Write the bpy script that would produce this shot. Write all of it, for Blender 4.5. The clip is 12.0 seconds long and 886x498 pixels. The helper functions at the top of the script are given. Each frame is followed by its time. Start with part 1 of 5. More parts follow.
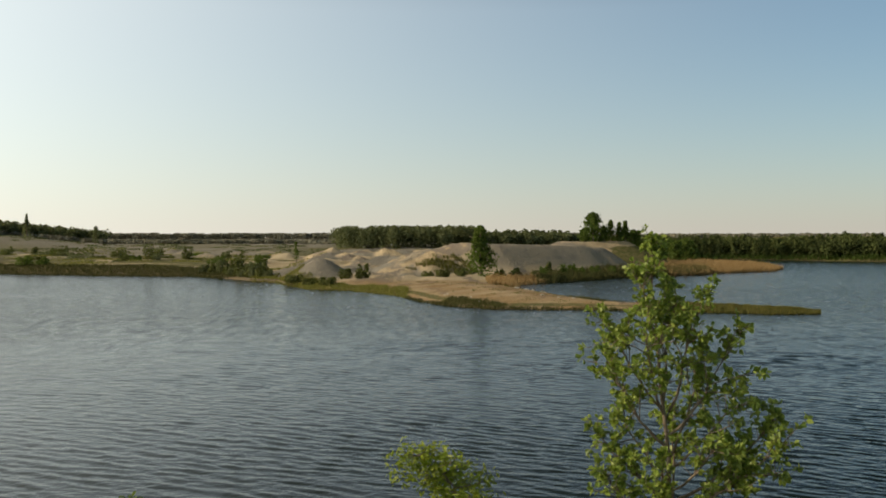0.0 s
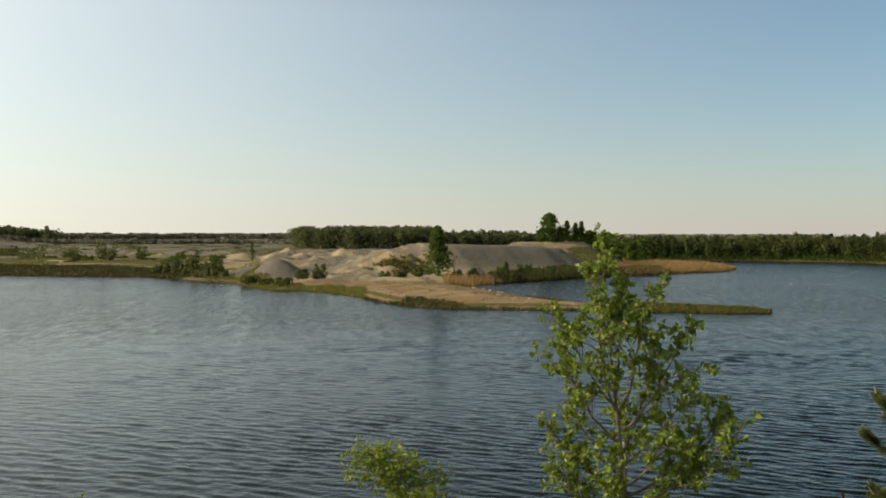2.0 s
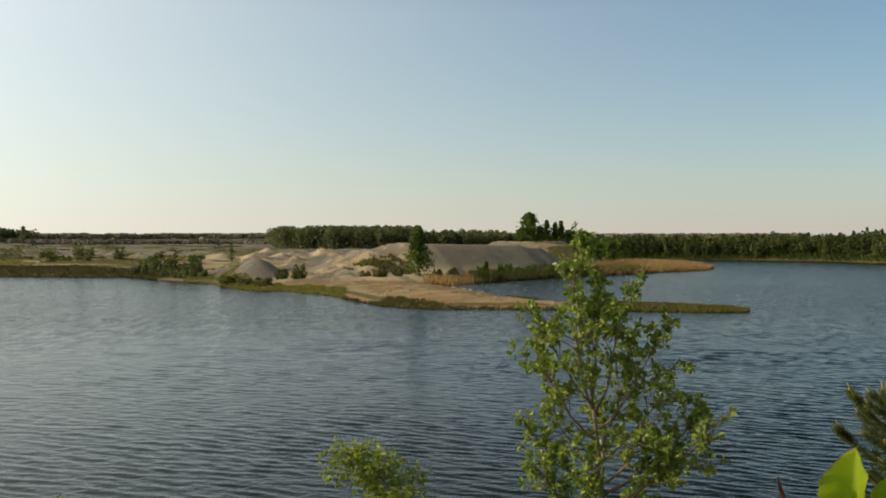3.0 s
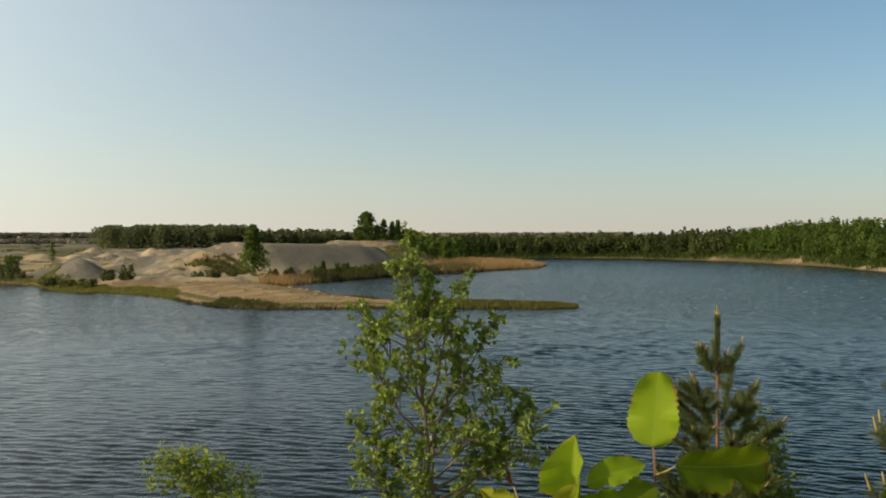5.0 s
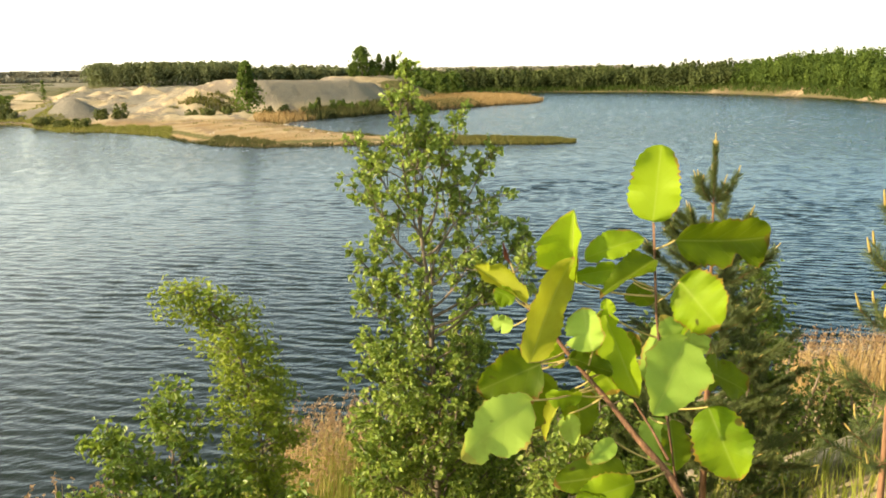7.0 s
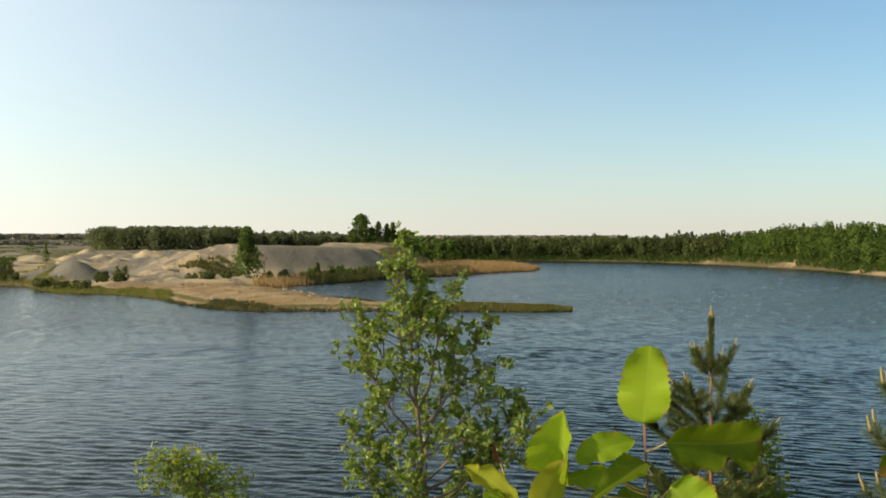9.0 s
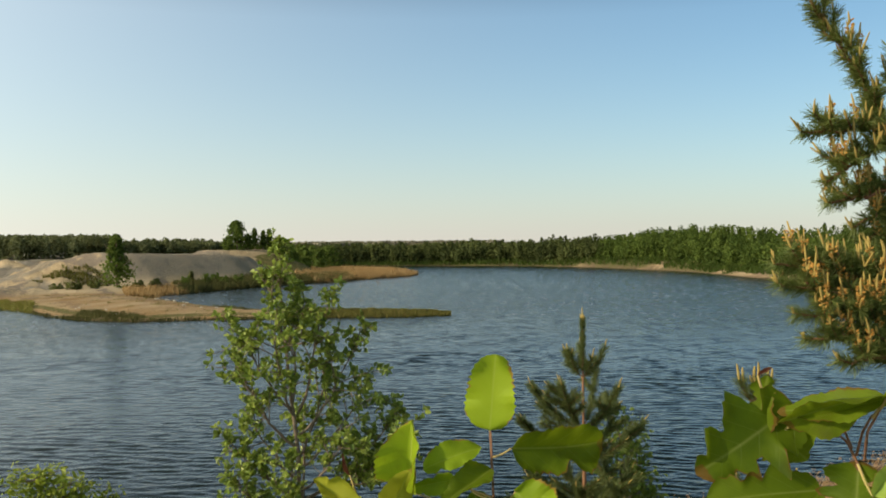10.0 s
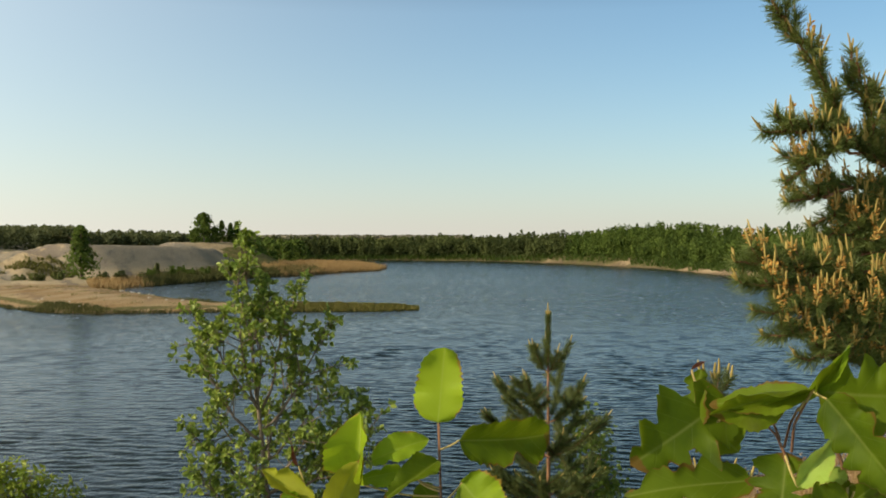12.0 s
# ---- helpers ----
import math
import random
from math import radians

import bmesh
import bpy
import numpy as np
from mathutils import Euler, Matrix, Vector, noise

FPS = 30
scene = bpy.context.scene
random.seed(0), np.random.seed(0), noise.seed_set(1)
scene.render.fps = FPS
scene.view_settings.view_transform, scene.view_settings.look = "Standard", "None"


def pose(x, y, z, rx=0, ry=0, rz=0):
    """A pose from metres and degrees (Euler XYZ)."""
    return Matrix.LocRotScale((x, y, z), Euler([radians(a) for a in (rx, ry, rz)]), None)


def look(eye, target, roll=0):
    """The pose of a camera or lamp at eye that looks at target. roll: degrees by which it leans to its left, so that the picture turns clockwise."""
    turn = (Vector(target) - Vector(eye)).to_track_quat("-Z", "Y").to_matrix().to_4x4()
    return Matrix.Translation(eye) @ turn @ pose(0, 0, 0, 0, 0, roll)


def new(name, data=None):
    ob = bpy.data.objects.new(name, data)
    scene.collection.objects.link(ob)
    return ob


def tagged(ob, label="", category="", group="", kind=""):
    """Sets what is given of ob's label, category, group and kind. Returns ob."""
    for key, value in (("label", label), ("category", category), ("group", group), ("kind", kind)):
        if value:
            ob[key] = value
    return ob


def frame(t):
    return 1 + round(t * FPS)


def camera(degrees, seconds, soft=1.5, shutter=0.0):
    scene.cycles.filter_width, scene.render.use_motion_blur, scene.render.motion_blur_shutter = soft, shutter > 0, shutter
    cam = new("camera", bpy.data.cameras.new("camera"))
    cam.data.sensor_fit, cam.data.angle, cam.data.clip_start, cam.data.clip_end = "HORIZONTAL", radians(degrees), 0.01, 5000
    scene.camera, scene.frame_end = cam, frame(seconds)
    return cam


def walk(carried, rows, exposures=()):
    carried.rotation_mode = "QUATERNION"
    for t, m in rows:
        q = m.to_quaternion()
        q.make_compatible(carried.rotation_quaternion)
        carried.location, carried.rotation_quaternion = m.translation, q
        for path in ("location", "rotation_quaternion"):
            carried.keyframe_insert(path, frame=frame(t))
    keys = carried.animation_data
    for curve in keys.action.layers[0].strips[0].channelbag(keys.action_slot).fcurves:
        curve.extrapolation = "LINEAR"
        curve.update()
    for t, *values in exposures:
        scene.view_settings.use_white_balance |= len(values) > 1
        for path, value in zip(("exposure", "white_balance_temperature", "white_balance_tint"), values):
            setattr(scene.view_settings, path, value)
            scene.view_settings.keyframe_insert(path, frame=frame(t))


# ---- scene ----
# A flooded sand pit on a late May evening, seen from the top of its bank.
# z = 0 is the water; the lookout stands at the origin, 9 m above it.

# ---- camera ----
cam = camera(50.1, 12.0, soft=1.8)


def at(x, y, z, yaw, pitch, roll):
    return pose(x, y, z, 90, 0, yaw) @ pose(0, 0, 0, pitch, 0, 0) @ pose(0, 0, 0, 0, 0, roll)


walk(cam, [
    (0, at(-0.140, 0.049, 9.040, -0.03, -0.73, -0.04)),
    (0.5, at(-0.140, 0.046, 9.038, -0.08, -0.95, 0.16)),
    (1, at(-0.138, 0.046, 9.033, -0.18, -0.49, -0.30)),
    (1.5, at(-0.131, 0.047, 9.026, -0.04, -0.69, -0.26)),
    (2, at(-0.112, 0.046, 9.019, -2.60, -0.71, 0.04)),
    (2.5, at(-0.091, 0.040, 9.014, -3.40, -0.62, -0.02)),
    (3, at(-0.089, 0.032, 9.014, -3.80, -0.73, -0.07)),
    (3.5, at(-0.069, 0.019, 9.012, -10.40, -0.80, 0.29)),
    (3.7, at(-0.068, 0.019, 9.012, -10.38, -0.91, 0.08)),
    (5.3, at(-0.018, 0.007, 9.016, -13.92, -0.84, -0.14)),
    (5.5, at(-0.018, 0.013, 9.010, -13.71, -2.17, -0.07)),
    (6, at(-0.023, 0.020, 8.978, -13.34, -9.85, -0.92)),
    (6.5, at(-0.018, 0.028, 8.970, -13.66, -10.79, -0.75)),
    (7, at(-0.015, 0.030, 8.969, -13.68, -10.66, -0.72)),
    (7.5, at(-0.014, 0.027, 8.983, -13.55, -4.17, -0.46)),
    (7.7, at(-0.013, 0.027, 8.989, -13.65, -1.45, -0.09)),
    (9.5, at(-0.010, 0.023, 8.994, -14.21, -0.36, 0.23)),
    (10, at(0.008, 0.013, 8.997, -21.26, -0.33, -0.51)),
    (10.5, at(0.018, 0.008, 8.995, -22.05, -0.60, 0.35)),
    (11, at(0.015, 0.002, 8.997, -22.36, -0.37, -0.04)),
    (11.5, at(0.018, 0.004, 8.997, -22.59, -0.38, -0.09)),
    (12, at(0.017, 0.000, 8.997, -23.16, -0.66, 0.08)),
], exposures=[(0, -0.36, 6600, 9), (2.5, -0.32, 6600, 9), (3.5, -0.34, 6600, 9), (5.5, -0.25, 6600, 9), (6.0, 0.30, 6900, 9), (6.3, 0.75, 7150, 7), (6.55, 0.84, 7150, 7), (6.95, 1.10, 7150, 7), (7.3, 1.10, 7150, 7), (7.7, 0.8, 6900, 8), (8.6, 0.25, 6500, 8), (9.5, 0.0, 6450, 8), (12, 0.0, 6450, 8)])

# ---- world and sun ----
SUN_AZ, SUN_EL = -92.0, 25.0      # degrees: bearing from +y to the right, height
world = bpy.data.worlds.new("evening_sky")
scene.world = world
world.use_nodes = True
wn = world.node_tree
wn.nodes.clear()
sky = wn.nodes.new("ShaderNodeTexSky")
sky.sky_type = "NISHITA"
sky.sun_disc = False
sky.sun_elevation = radians(SUN_EL)
sky.sun_rotation = radians(SUN_AZ)
sky.altitude, sky.air_density, sky.dust_density, sky.ozone_density = 0, 1.0, 0.5, 2.4
bgn = wn.nodes.new("ShaderNodeBackground")
bgn.inputs["Strength"].default_value = 0.15
wout = wn.nodes.new("ShaderNodeOutputWorld")


def sky_node(kind, a=None, b=None, **sets):
    """One node of the sky, with up to two inputs: numbers, vectors or other nodes' outputs."""
    node = wn.nodes.new("ShaderNode" + kind)
    for key, value in sets.items():
        setattr(node, key, value)
    for sock, v in zip(node.inputs, (a, b)):
        if isinstance(v, (int, float, tuple)):
            sock.default_value = v
        elif v is not None:
            wn.links.new(v, sock)
    return node


def sky_mix(fac, below, colour):
    node = wn.nodes.new("ShaderNodeMix")
    node.data_type = "RGBA"
    wn.links.new(fac, node.inputs[0])
    wn.links.new(below, node.inputs[6])
    node.inputs[7].default_value = (*colour, 1)
    return node.outputs[2]


# evening haze: a pale layer that thins out upwards, and a white glow round the sun's side
_a, _e = radians(SUN_AZ), radians(SUN_EL)
sun_way = Vector((math.sin(_a) * math.cos(_e), math.cos(_a) * math.cos(_e), math.sin(_e)))
sky_dir = sky_node("TexCoord").outputs["Generated"]
height = sky_node("Math", sky_node("SeparateXYZ", sky_dir).outputs[2], 0.0, operation="MAXIMUM").outputs[0]
thin = sky_node("Math", 2.718, sky_node("Math", height, -10.0, operation="MULTIPLY").outputs[0], operation="POWER").outputs[0]
layer = sky_node("Math", thin, 0.80, operation="MULTIPLY").outputs[0]
toward = sky_node("VectorMath", sky_dir, tuple(sun_way), operation="DOT_PRODUCT").outputs["Value"]
near_sun = sky_node("Math", sky_node("Math", sky_node("Math", toward, 1.0, operation="ADD").outputs[0], 0.5, operation="MULTIPLY").outputs[0], 3.1, operation="POWER").outputs[0]
clear = wn.nodes.new("ShaderNodeMix")
clear.data_type, clear.blend_type = "RGBA", "MULTIPLY"
clear.inputs[0].default_value = 1.0
clear.inputs[7].default_value = (0.615, 0.835, 0.87, 1)
wn.links.new(sky.outputs[0], clear.inputs[6])
# the clear sky deepens towards the zenith
deep = wn.nodes.new("ShaderNodeMix")
deep.data_type, deep.blend_type = "RGBA", "MULTIPLY"
up = sky_node("Math", sky_node("Math", height, 0.24, operation="SUBTRACT").outputs[0], 2.6, operation="MULTIPLY", use_clamp=True).outputs[0]
wn.links.new(up, deep.inputs[0])
deep.inputs[7].default_value = (0.36, 0.39, 0.325, 1)
# darkest across from the sun, high up
away = wn.nodes.new("ShaderNodeMix")
away.data_type, away.blend_type = "RGBA", "MULTIPLY"
across = sky_node("Math", sky_node("Math", 0.60, toward, operation="SUBTRACT").outputs[0], 1.25, operation="MULTIPLY", use_clamp=True).outputs[0]
high = sky_node("Math", sky_node("Math", height, 0.23, operation="SUBTRACT").outputs[0], 7.0, operation="MULTIPLY", use_clamp=True).outputs[0]
wn.links.new(sky_node("Math", across, high, operation="MULTIPLY").outputs[0], away.inputs[0])
away.inputs[7].default_value = (0.32, 0.35, 0.38, 1)
hazy = sky_mix(layer, clear.outputs[2], (4.95, 4.4, 3.95))
glow = sky_mix(near_sun, hazy, (15.6, 15.2, 13.4))
wn.links.new(glow, deep.inputs[6])
wn.links.new(deep.outputs[2], away.inputs[6])
wn.links.new(away.outputs[2], bgn.inputs[0])
wn.links.new(bgn.outputs[0], wout.inputs[0])

sun_data = bpy.data.lights.new("sun", "SUN")
sun_data.energy, sun_data.angle, sun_data.color = 4.9, radians(0.6), (1.0, 0.80, 0.54)
sun = new("sun", sun_data)
sun.matrix_world = look(sun_way * 300, (0, 0, 0))


# ---- materials ----
class Nodes:
    """A small writer for node materials."""

    def __init__(self, name):
        self.m = bpy.data.materials.new(name)
        self.m.use_nodes = True
        self.t = self.m.node_tree
        self.t.nodes.clear()
        self.out = self.t.nodes.new("ShaderNodeOutputMaterial")

    def n(self, kind, **sets):
        node = self.t.nodes.new("ShaderNode" + kind)
        for key, value in sets.items():
            setattr(node, key, value)
        return node

    def link(self, a, b):
        self.t.links.new(a, b)

    def noise(self, scale, detail=4.0, rough=0.55, vec=None):
        node = self.n("TexNoise")
        node.inputs["Scale"].default_value = scale
        node.inputs["Detail"].default_value = detail
        node.inputs["Roughness"].default_value = rough
        if vec is not None:
            self.link(vec, node.inputs["Vector"])
        return node.outputs["Fac"]

    def pos(self, scale=(1, 1, 1), turn=0.0, move=(0, 0, 0), source="Object"):
        tc, mp = self.n("TexCoord"), self.n("Mapping")
        mp.inputs["Scale"].default_value = scale
        mp.inputs["Rotation"].default_value = (0, 0, radians(turn))
        mp.inputs["Location"].default_value = move
        self.link(tc.outputs[source], mp.inputs[0])
        return mp.outputs[0]

    def ramp(self, fac, *stops):
        node = self.n("ValToRGB")
        el = node.color_ramp.elements
        while len(el) < len(stops):
            el.new(0.5)
        for e, (p, c) in zip(el, stops):
            e.position = p
            e.color = (*c, 1) if len(c) == 3 else c
        self.link(fac, node.inputs[0])
        return node.outputs[0]

    def mix(self, fac, a, b, blend="MIX"):
        node = self.n("Mix", data_type="RGBA", blend_type=blend)
        for sock, v in ((node.inputs[0], fac), (node.inputs[6], a), (node.inputs[7], b)):
            if isinstance(v, (int, float)):
                sock.default_value = v
            elif isinstance(v, tuple):
                sock.default_value = (*v, 1)
            else:
                self.link(v, sock)
        return node.outputs[2]

    def math(self, op, a, b=0.0):
        node = self.n("Math", operation=op)
        for sock, v in ((node.inputs[0], a), (node.inputs[1], b)):
            if isinstance(v, (int, float)):
                sock.default_value = v
            else:
                self.link(v, sock)
        return node.outputs[0]

    def attr(self, name):
        return self.n("Attribute", attribute_name=name).outputs["Fac"]

    def bump(self, height, strength, distance, normal=None):
        node = self.n("Bump")
        node.inputs["Strength"].default_value = strength
        node.inputs["Distance"].default_value = distance
        self.link(height, node.inputs["Height"])
        if normal is not None:
            self.link(normal, node.inputs["Normal"])
        return node.outputs[0]

    def surface(self, color, rough=0.8, normal=None, spec=0.3, metal=0.0):
        p = self.n("BsdfPrincipled")
        for sock, v in ((p.inputs["Base Color"], color), (p.inputs["Roughness"], rough)):
            if isinstance(v, (int, float)):
                sock.default_value = v
            elif isinstance(v, tuple):
                sock.default_value = (*v, 1)
            else:
                self.link(v, sock)
        p.inputs["Specular IOR Level"].default_value = spec
        p.inputs["Metallic"].default_value = metal
        if normal is not None:
            self.link(normal, p.inputs["Normal"])
        return p

    def done(self, shader):
        self.link(shader.outputs[0], self.out.inputs[0])
        return self.m


def leaf_material(name, dark, mid, light, glow, share=0.35, rough=0.5, spec=0.25, by_tree=False):
    """Leaves: colour differs from leaf to leaf, and light comes through them."""
    k = Nodes(name)
    rnd = k.n("NewGeometry").outputs["Random Per Island"]
    col = k.ramp(rnd, (0.0, dark), (0.5, mid), (1.0, light))
    blotch = k.noise(9.0, 3.0, vec=k.pos())
    col = k.mix(k.math("MULTIPLY", blotch, 0.3), col, dark)
    if by_tree:
        col = k.mix(k.attr("hue"), k.mix(0.7, col, tuple(0.7 * c for c in dark)), k.mix(0.4, col, light))
    p = k.surface(col, rough, spec=spec)
    tr = k.n("BsdfTranslucent")
    k.link(k.mix(0.5, col, glow), tr.inputs[0])
    mx = k.n("MixShader")
    mx.inputs[0].default_value = share
    k.link(p.outputs[0], mx.inputs[1])
    k.link(tr.outputs[0], mx.inputs[2])
    return k.done(mx)


def bark_material(name, a, b, scale=30.0):
    k = Nodes(name)
    v = k.pos((1, 1, 0.25))
    f = k.noise(scale, 6.0, 0.65, v)
    return k.done(k.surface(k.ramp(f, (0.3, a), (0.7, b)), 0.85, k.bump(f, 0.6, 0.01)))


def ground_material():
    """Sand, with turf, wet silt at the waterline, a darker west bank, and gravelly grey that also paints the dump's
    shade, where the masks say so.
    """
    k = Nodes("pit_sand")
    v = k.pos()
    big, fine = k.noise(0.07, 5.0, 0.6, v), k.noise(1.7, 8.0, 0.7, v)
    sand = k.mix(k.ramp(fine, (0.3, (0, 0, 0)), (0.7, (1, 1, 1))), (0.34, 0.265, 0.17), (0.56, 0.45, 0.305))
    mid = k.noise(0.28, 6.0, 0.65, v)
    sand = k.mix(k.ramp(mid, (0.46, (0, 0, 0)), (0.62, (0.5, 0.5, 0.5))), sand, (0.24, 0.185, 0.12))
    sand = k.mix(k.ramp(big, (0.42, (0, 0, 0)), (0.62, (1, 1, 1))), sand, (0.50, 0.415, 0.30))
    over = k.ramp(k.noise(0.16, 6.0, 0.68, k.pos((0.8, 0.25, 1), 12)), (0.53, (0, 0, 0)), (0.58, (0.85, 0.85, 0.85)))
    sand = k.mix(over, sand, k.mix(fine, (0.15, 0.128, 0.118), (0.25, 0.215, 0.19)))
    sand = k.mix(k.attr("loam"), sand, k.mix(fine, (0.17, 0.105, 0.05), (0.40, 0.27, 0.14)))
    tufts = k.noise(0.9, 6.0, 0.75, v)
    turf = k.ramp(tufts, (0.30, (0.06, 0.07, 0.026)), (0.5, (0.125, 0.12, 0.048)), (0.72, (0.23, 0.19, 0.10)))
    edge = k.math("ADD", k.attr("turf"), k.math("MULTIPLY", k.math("SUBTRACT", tufts, 0.5), 1.1))
    col = k.mix(k.ramp(edge, (0.42, (0, 0, 0)), (0.58, (1, 1, 1))), sand, turf)
    stones = k.noise(3.5, 8.0, 0.8, v)
    gravel_and_shade = k.ramp(stones, (0.3, (0.16, 0.145, 0.128)), (0.7, (0.30, 0.275, 0.24)))
    col = k.mix(k.attr("gravel_and_shade"), col, gravel_and_shade)
    damp_dark = k.mix(fine, (0.10, 0.08, 0.05), (0.16, 0.125, 0.08))
    col = k.mix(k.attr("damp_dark"), col, damp_dark)
    nb = k.bump(k.noise(0.8, 9.0, 0.72, v), 0.9, 0.6)
    return k.done(k.surface(col, 0.95, nb, spec=0.1))


def water_material():
    """Lake water; the waves are in the mesh, the ripples on them here."""
    k = Nodes("lake_water")
    chop = k.noise(1.3, 3.0, 0.55, k.pos((0.6, 1.0, 1), -34))
    tiny = k.noise(4.5, 3.0, 0.6, k.pos((0.7, 1.0, 1), -20))
    h = k.math("ADD", k.math("MULTIPLY", chop, 1.0), k.math("MULTIPLY", tiny, 0.26))
    far_chop = k.noise(0.62, 5.0, 0.68, k.pos((0.55, 1.0, 1), -16))
    h = k.math("ADD", h, k.math("MULTIPLY", k.math("MULTIPLY", far_chop, k.attr("unmodelled")), 2.5))
    gust = k.ramp(k.noise(0.02, 3.0, 0.5, k.pos((0.5, 1.4, 1), -10)), (0.35, (0.6, 0.6, 0.6)), (0.65, (1, 1, 1)))
    nb = k.bump(k.math("MULTIPLY", h, gust), 1.0, 0.08)
    # far out the waves are finer than the mesh: small patches of ruffled and of smoother water there
    paws = k.ramp(k.noise(0.85, 4.0, 0.7, k.pos((1.0, 0.34, 1), 12)), (0.38, (0, 0, 0)), (0.62, (1, 1, 1)))
    rough = k.math("ADD", 0.06, k.math("MULTIPLY", k.attr("unmodelled"), k.math("ADD", 0.02, k.math("MULTIPLY", paws, 0.20))))
    p = k.surface((0.006, 0.012, 0.011), rough, nb, spec=0.26)
    p.inputs["IOR"].default_value = 1.333
    return k.done(p)


MAT_GROUND, MAT_WATER = ground_material(), water_material()
MAT_BARK = bark_material("grey_brown_bark", (0.10, 0.075, 0.05), (0.27, 0.22, 0.17))
MAT_PINE_BARK = bark_material("pine_bark", (0.12, 0.06, 0.035), (0.33, 0.18, 0.10))
MAT_FAR_WOOD = leaf_material("far_mixed_foliage", (0.036, 0.066, 0.016), (0.078, 0.125, 0.027), (0.15, 0.205, 0.042), (0.24, 0.33, 0.05), 0.30, 0.7, 0.1, True)
MAT_FAR_PINE = leaf_material("far_pine_foliage", (0.04, 0.056, 0.022), (0.075, 0.098, 0.034), (0.13, 0.155, 0.052), (0.18, 0.22, 0.05), 0.25, 0.7, 0.1, True)
# dark foliage with its base colour lifted in place of aerial haze
MAT_FAR_HAZED = leaf_material("far_haze_lifted_foliage", (0.085, 0.105, 0.055), (0.13, 0.15, 0.075), (0.18, 0.20, 0.10), (0.24, 0.27, 0.09), 0.34, 0.7, 0.1, True)
MAT_SHRUB = leaf_material("willow_scrub_foliage", (0.055, 0.068, 0.02), (0.10, 0.118, 0.034), (0.17, 0.18, 0.055), (0.22, 0.25, 0.05), 0.2, 0.6, 0.15)
# base colour paled to stand in for aerial haze on the farthest woods
MAT_HAZE_WOOD = leaf_material("painted_haze_wood", (0.16, 0.165, 0.125), (0.24, 0.235, 0.18), (0.32, 0.30, 0.235), (0.16, 0.15, 0.09), 0.2, 0.8, 0.08, True)
MAT_REED = leaf_material("dry_reed", (0.22, 0.14, 0.06), (0.38, 0.26, 0.125), (0.54, 0.40, 0.21), (0.5, 0.36, 0.15), 0.2, 0.8, 0.1)
MAT_BANK = leaf_material("dark_bank_sedge", (0.05, 0.058, 0.022), (0.085, 0.09, 0.034), (0.15, 0.14, 0.055), (0.15, 0.16, 0.06), 0.2, 0.8, 0.08)
MAT_FRESH = leaf_material("fresh_shore_grass", (0.11, 0.125, 0.028), (0.20, 0.205, 0.05), (0.32, 0.29, 0.10), (0.34, 0.35, 0.08), 0.25, 0.7, 0.1)
MAT_SEDGE = leaf_material("green_sedge", (0.07, 0.078, 0.02), (0.14, 0.14, 0.038), (0.25, 0.21, 0.08), (0.24, 0.25, 0.06), 0.22, 0.7, 0.1)


# ---- mesh helpers ----
def mesh_np(name, verts, faces, material, smooth=False):
    """A mesh from arrays: verts (n, 3) and faces (m, 3 or 4)."""
    verts, faces = np.asarray(verts, np.float32), np.asarray(faces, np.int32)
    me = bpy.data.meshes.new(name)
    per = faces.shape[1]
    me.vertices.add(len(verts))
    me.vertices.foreach_set("co", verts.ravel())
    me.loops.add(faces.size)
    me.loops.foreach_set("vertex_index", faces.ravel())
    me.polygons.add(len(faces))
    me.polygons.foreach_set("loop_start", np.arange(0, faces.size, per, dtype=np.int32))
    me.update(calc_edges=True)
    me.polygons.foreach_set("use_smooth", np.full(len(faces), smooth))
    me.materials.append(material)
    return me


def place_part(name, me, parent=None, label=""):
    ob = new(name, me)
    if parent is not None:
        ob.parent = parent
    if label:
        ob["label"] = label
    return ob


def thing(name, x, y, z, label, category, group=""):
    ob = new(name)
    ob.empty_display_size = 0.2
    ob.location = (x, y, z)
    return tagged(ob, label, category, group)


def unit(v):
    return v / np.maximum(np.linalg.norm(v, axis=-1, keepdims=True), 1e-9)


def leaf_cards(rng, points, outward, length, width, flat=0.0):
    """Small folded leaves (4 corners each, bent along the middle) at points; outward leans their faces. Returns verts, faces."""
    n = len(points)
    size = (0.65 + 0.7 * rng.random(n))[:, None]
    nrm = unit(outward + rng.normal(0, 0.55, (n, 3)))
    along = unit(np.cross(nrm, rng.normal(0, 1, (n, 3))))
    along = unit(along + np.array((0, 0, -0.35 if flat == 0 else 0.0)))
    side = unit(np.cross(nrm, along))
    nrm = np.cross(along, side)
    L, Wd = along * length * size, side * width * size * 0.5
    lift = nrm * width * size * 0.18
    a, b = points - L * 0.5, points + L * 0.5
    c, d = points + Wd + lift - L * 0.08, points - Wd + lift - L * 0.08
    verts = np.stack([a, c, b, d], 1).reshape(-1, 3)
    i = np.arange(n)[:, None] * 4
    faces = np.concatenate([i + np.array((0, 1, 2)), i + np.array((0, 2, 3))], 0)
    return verts, faces


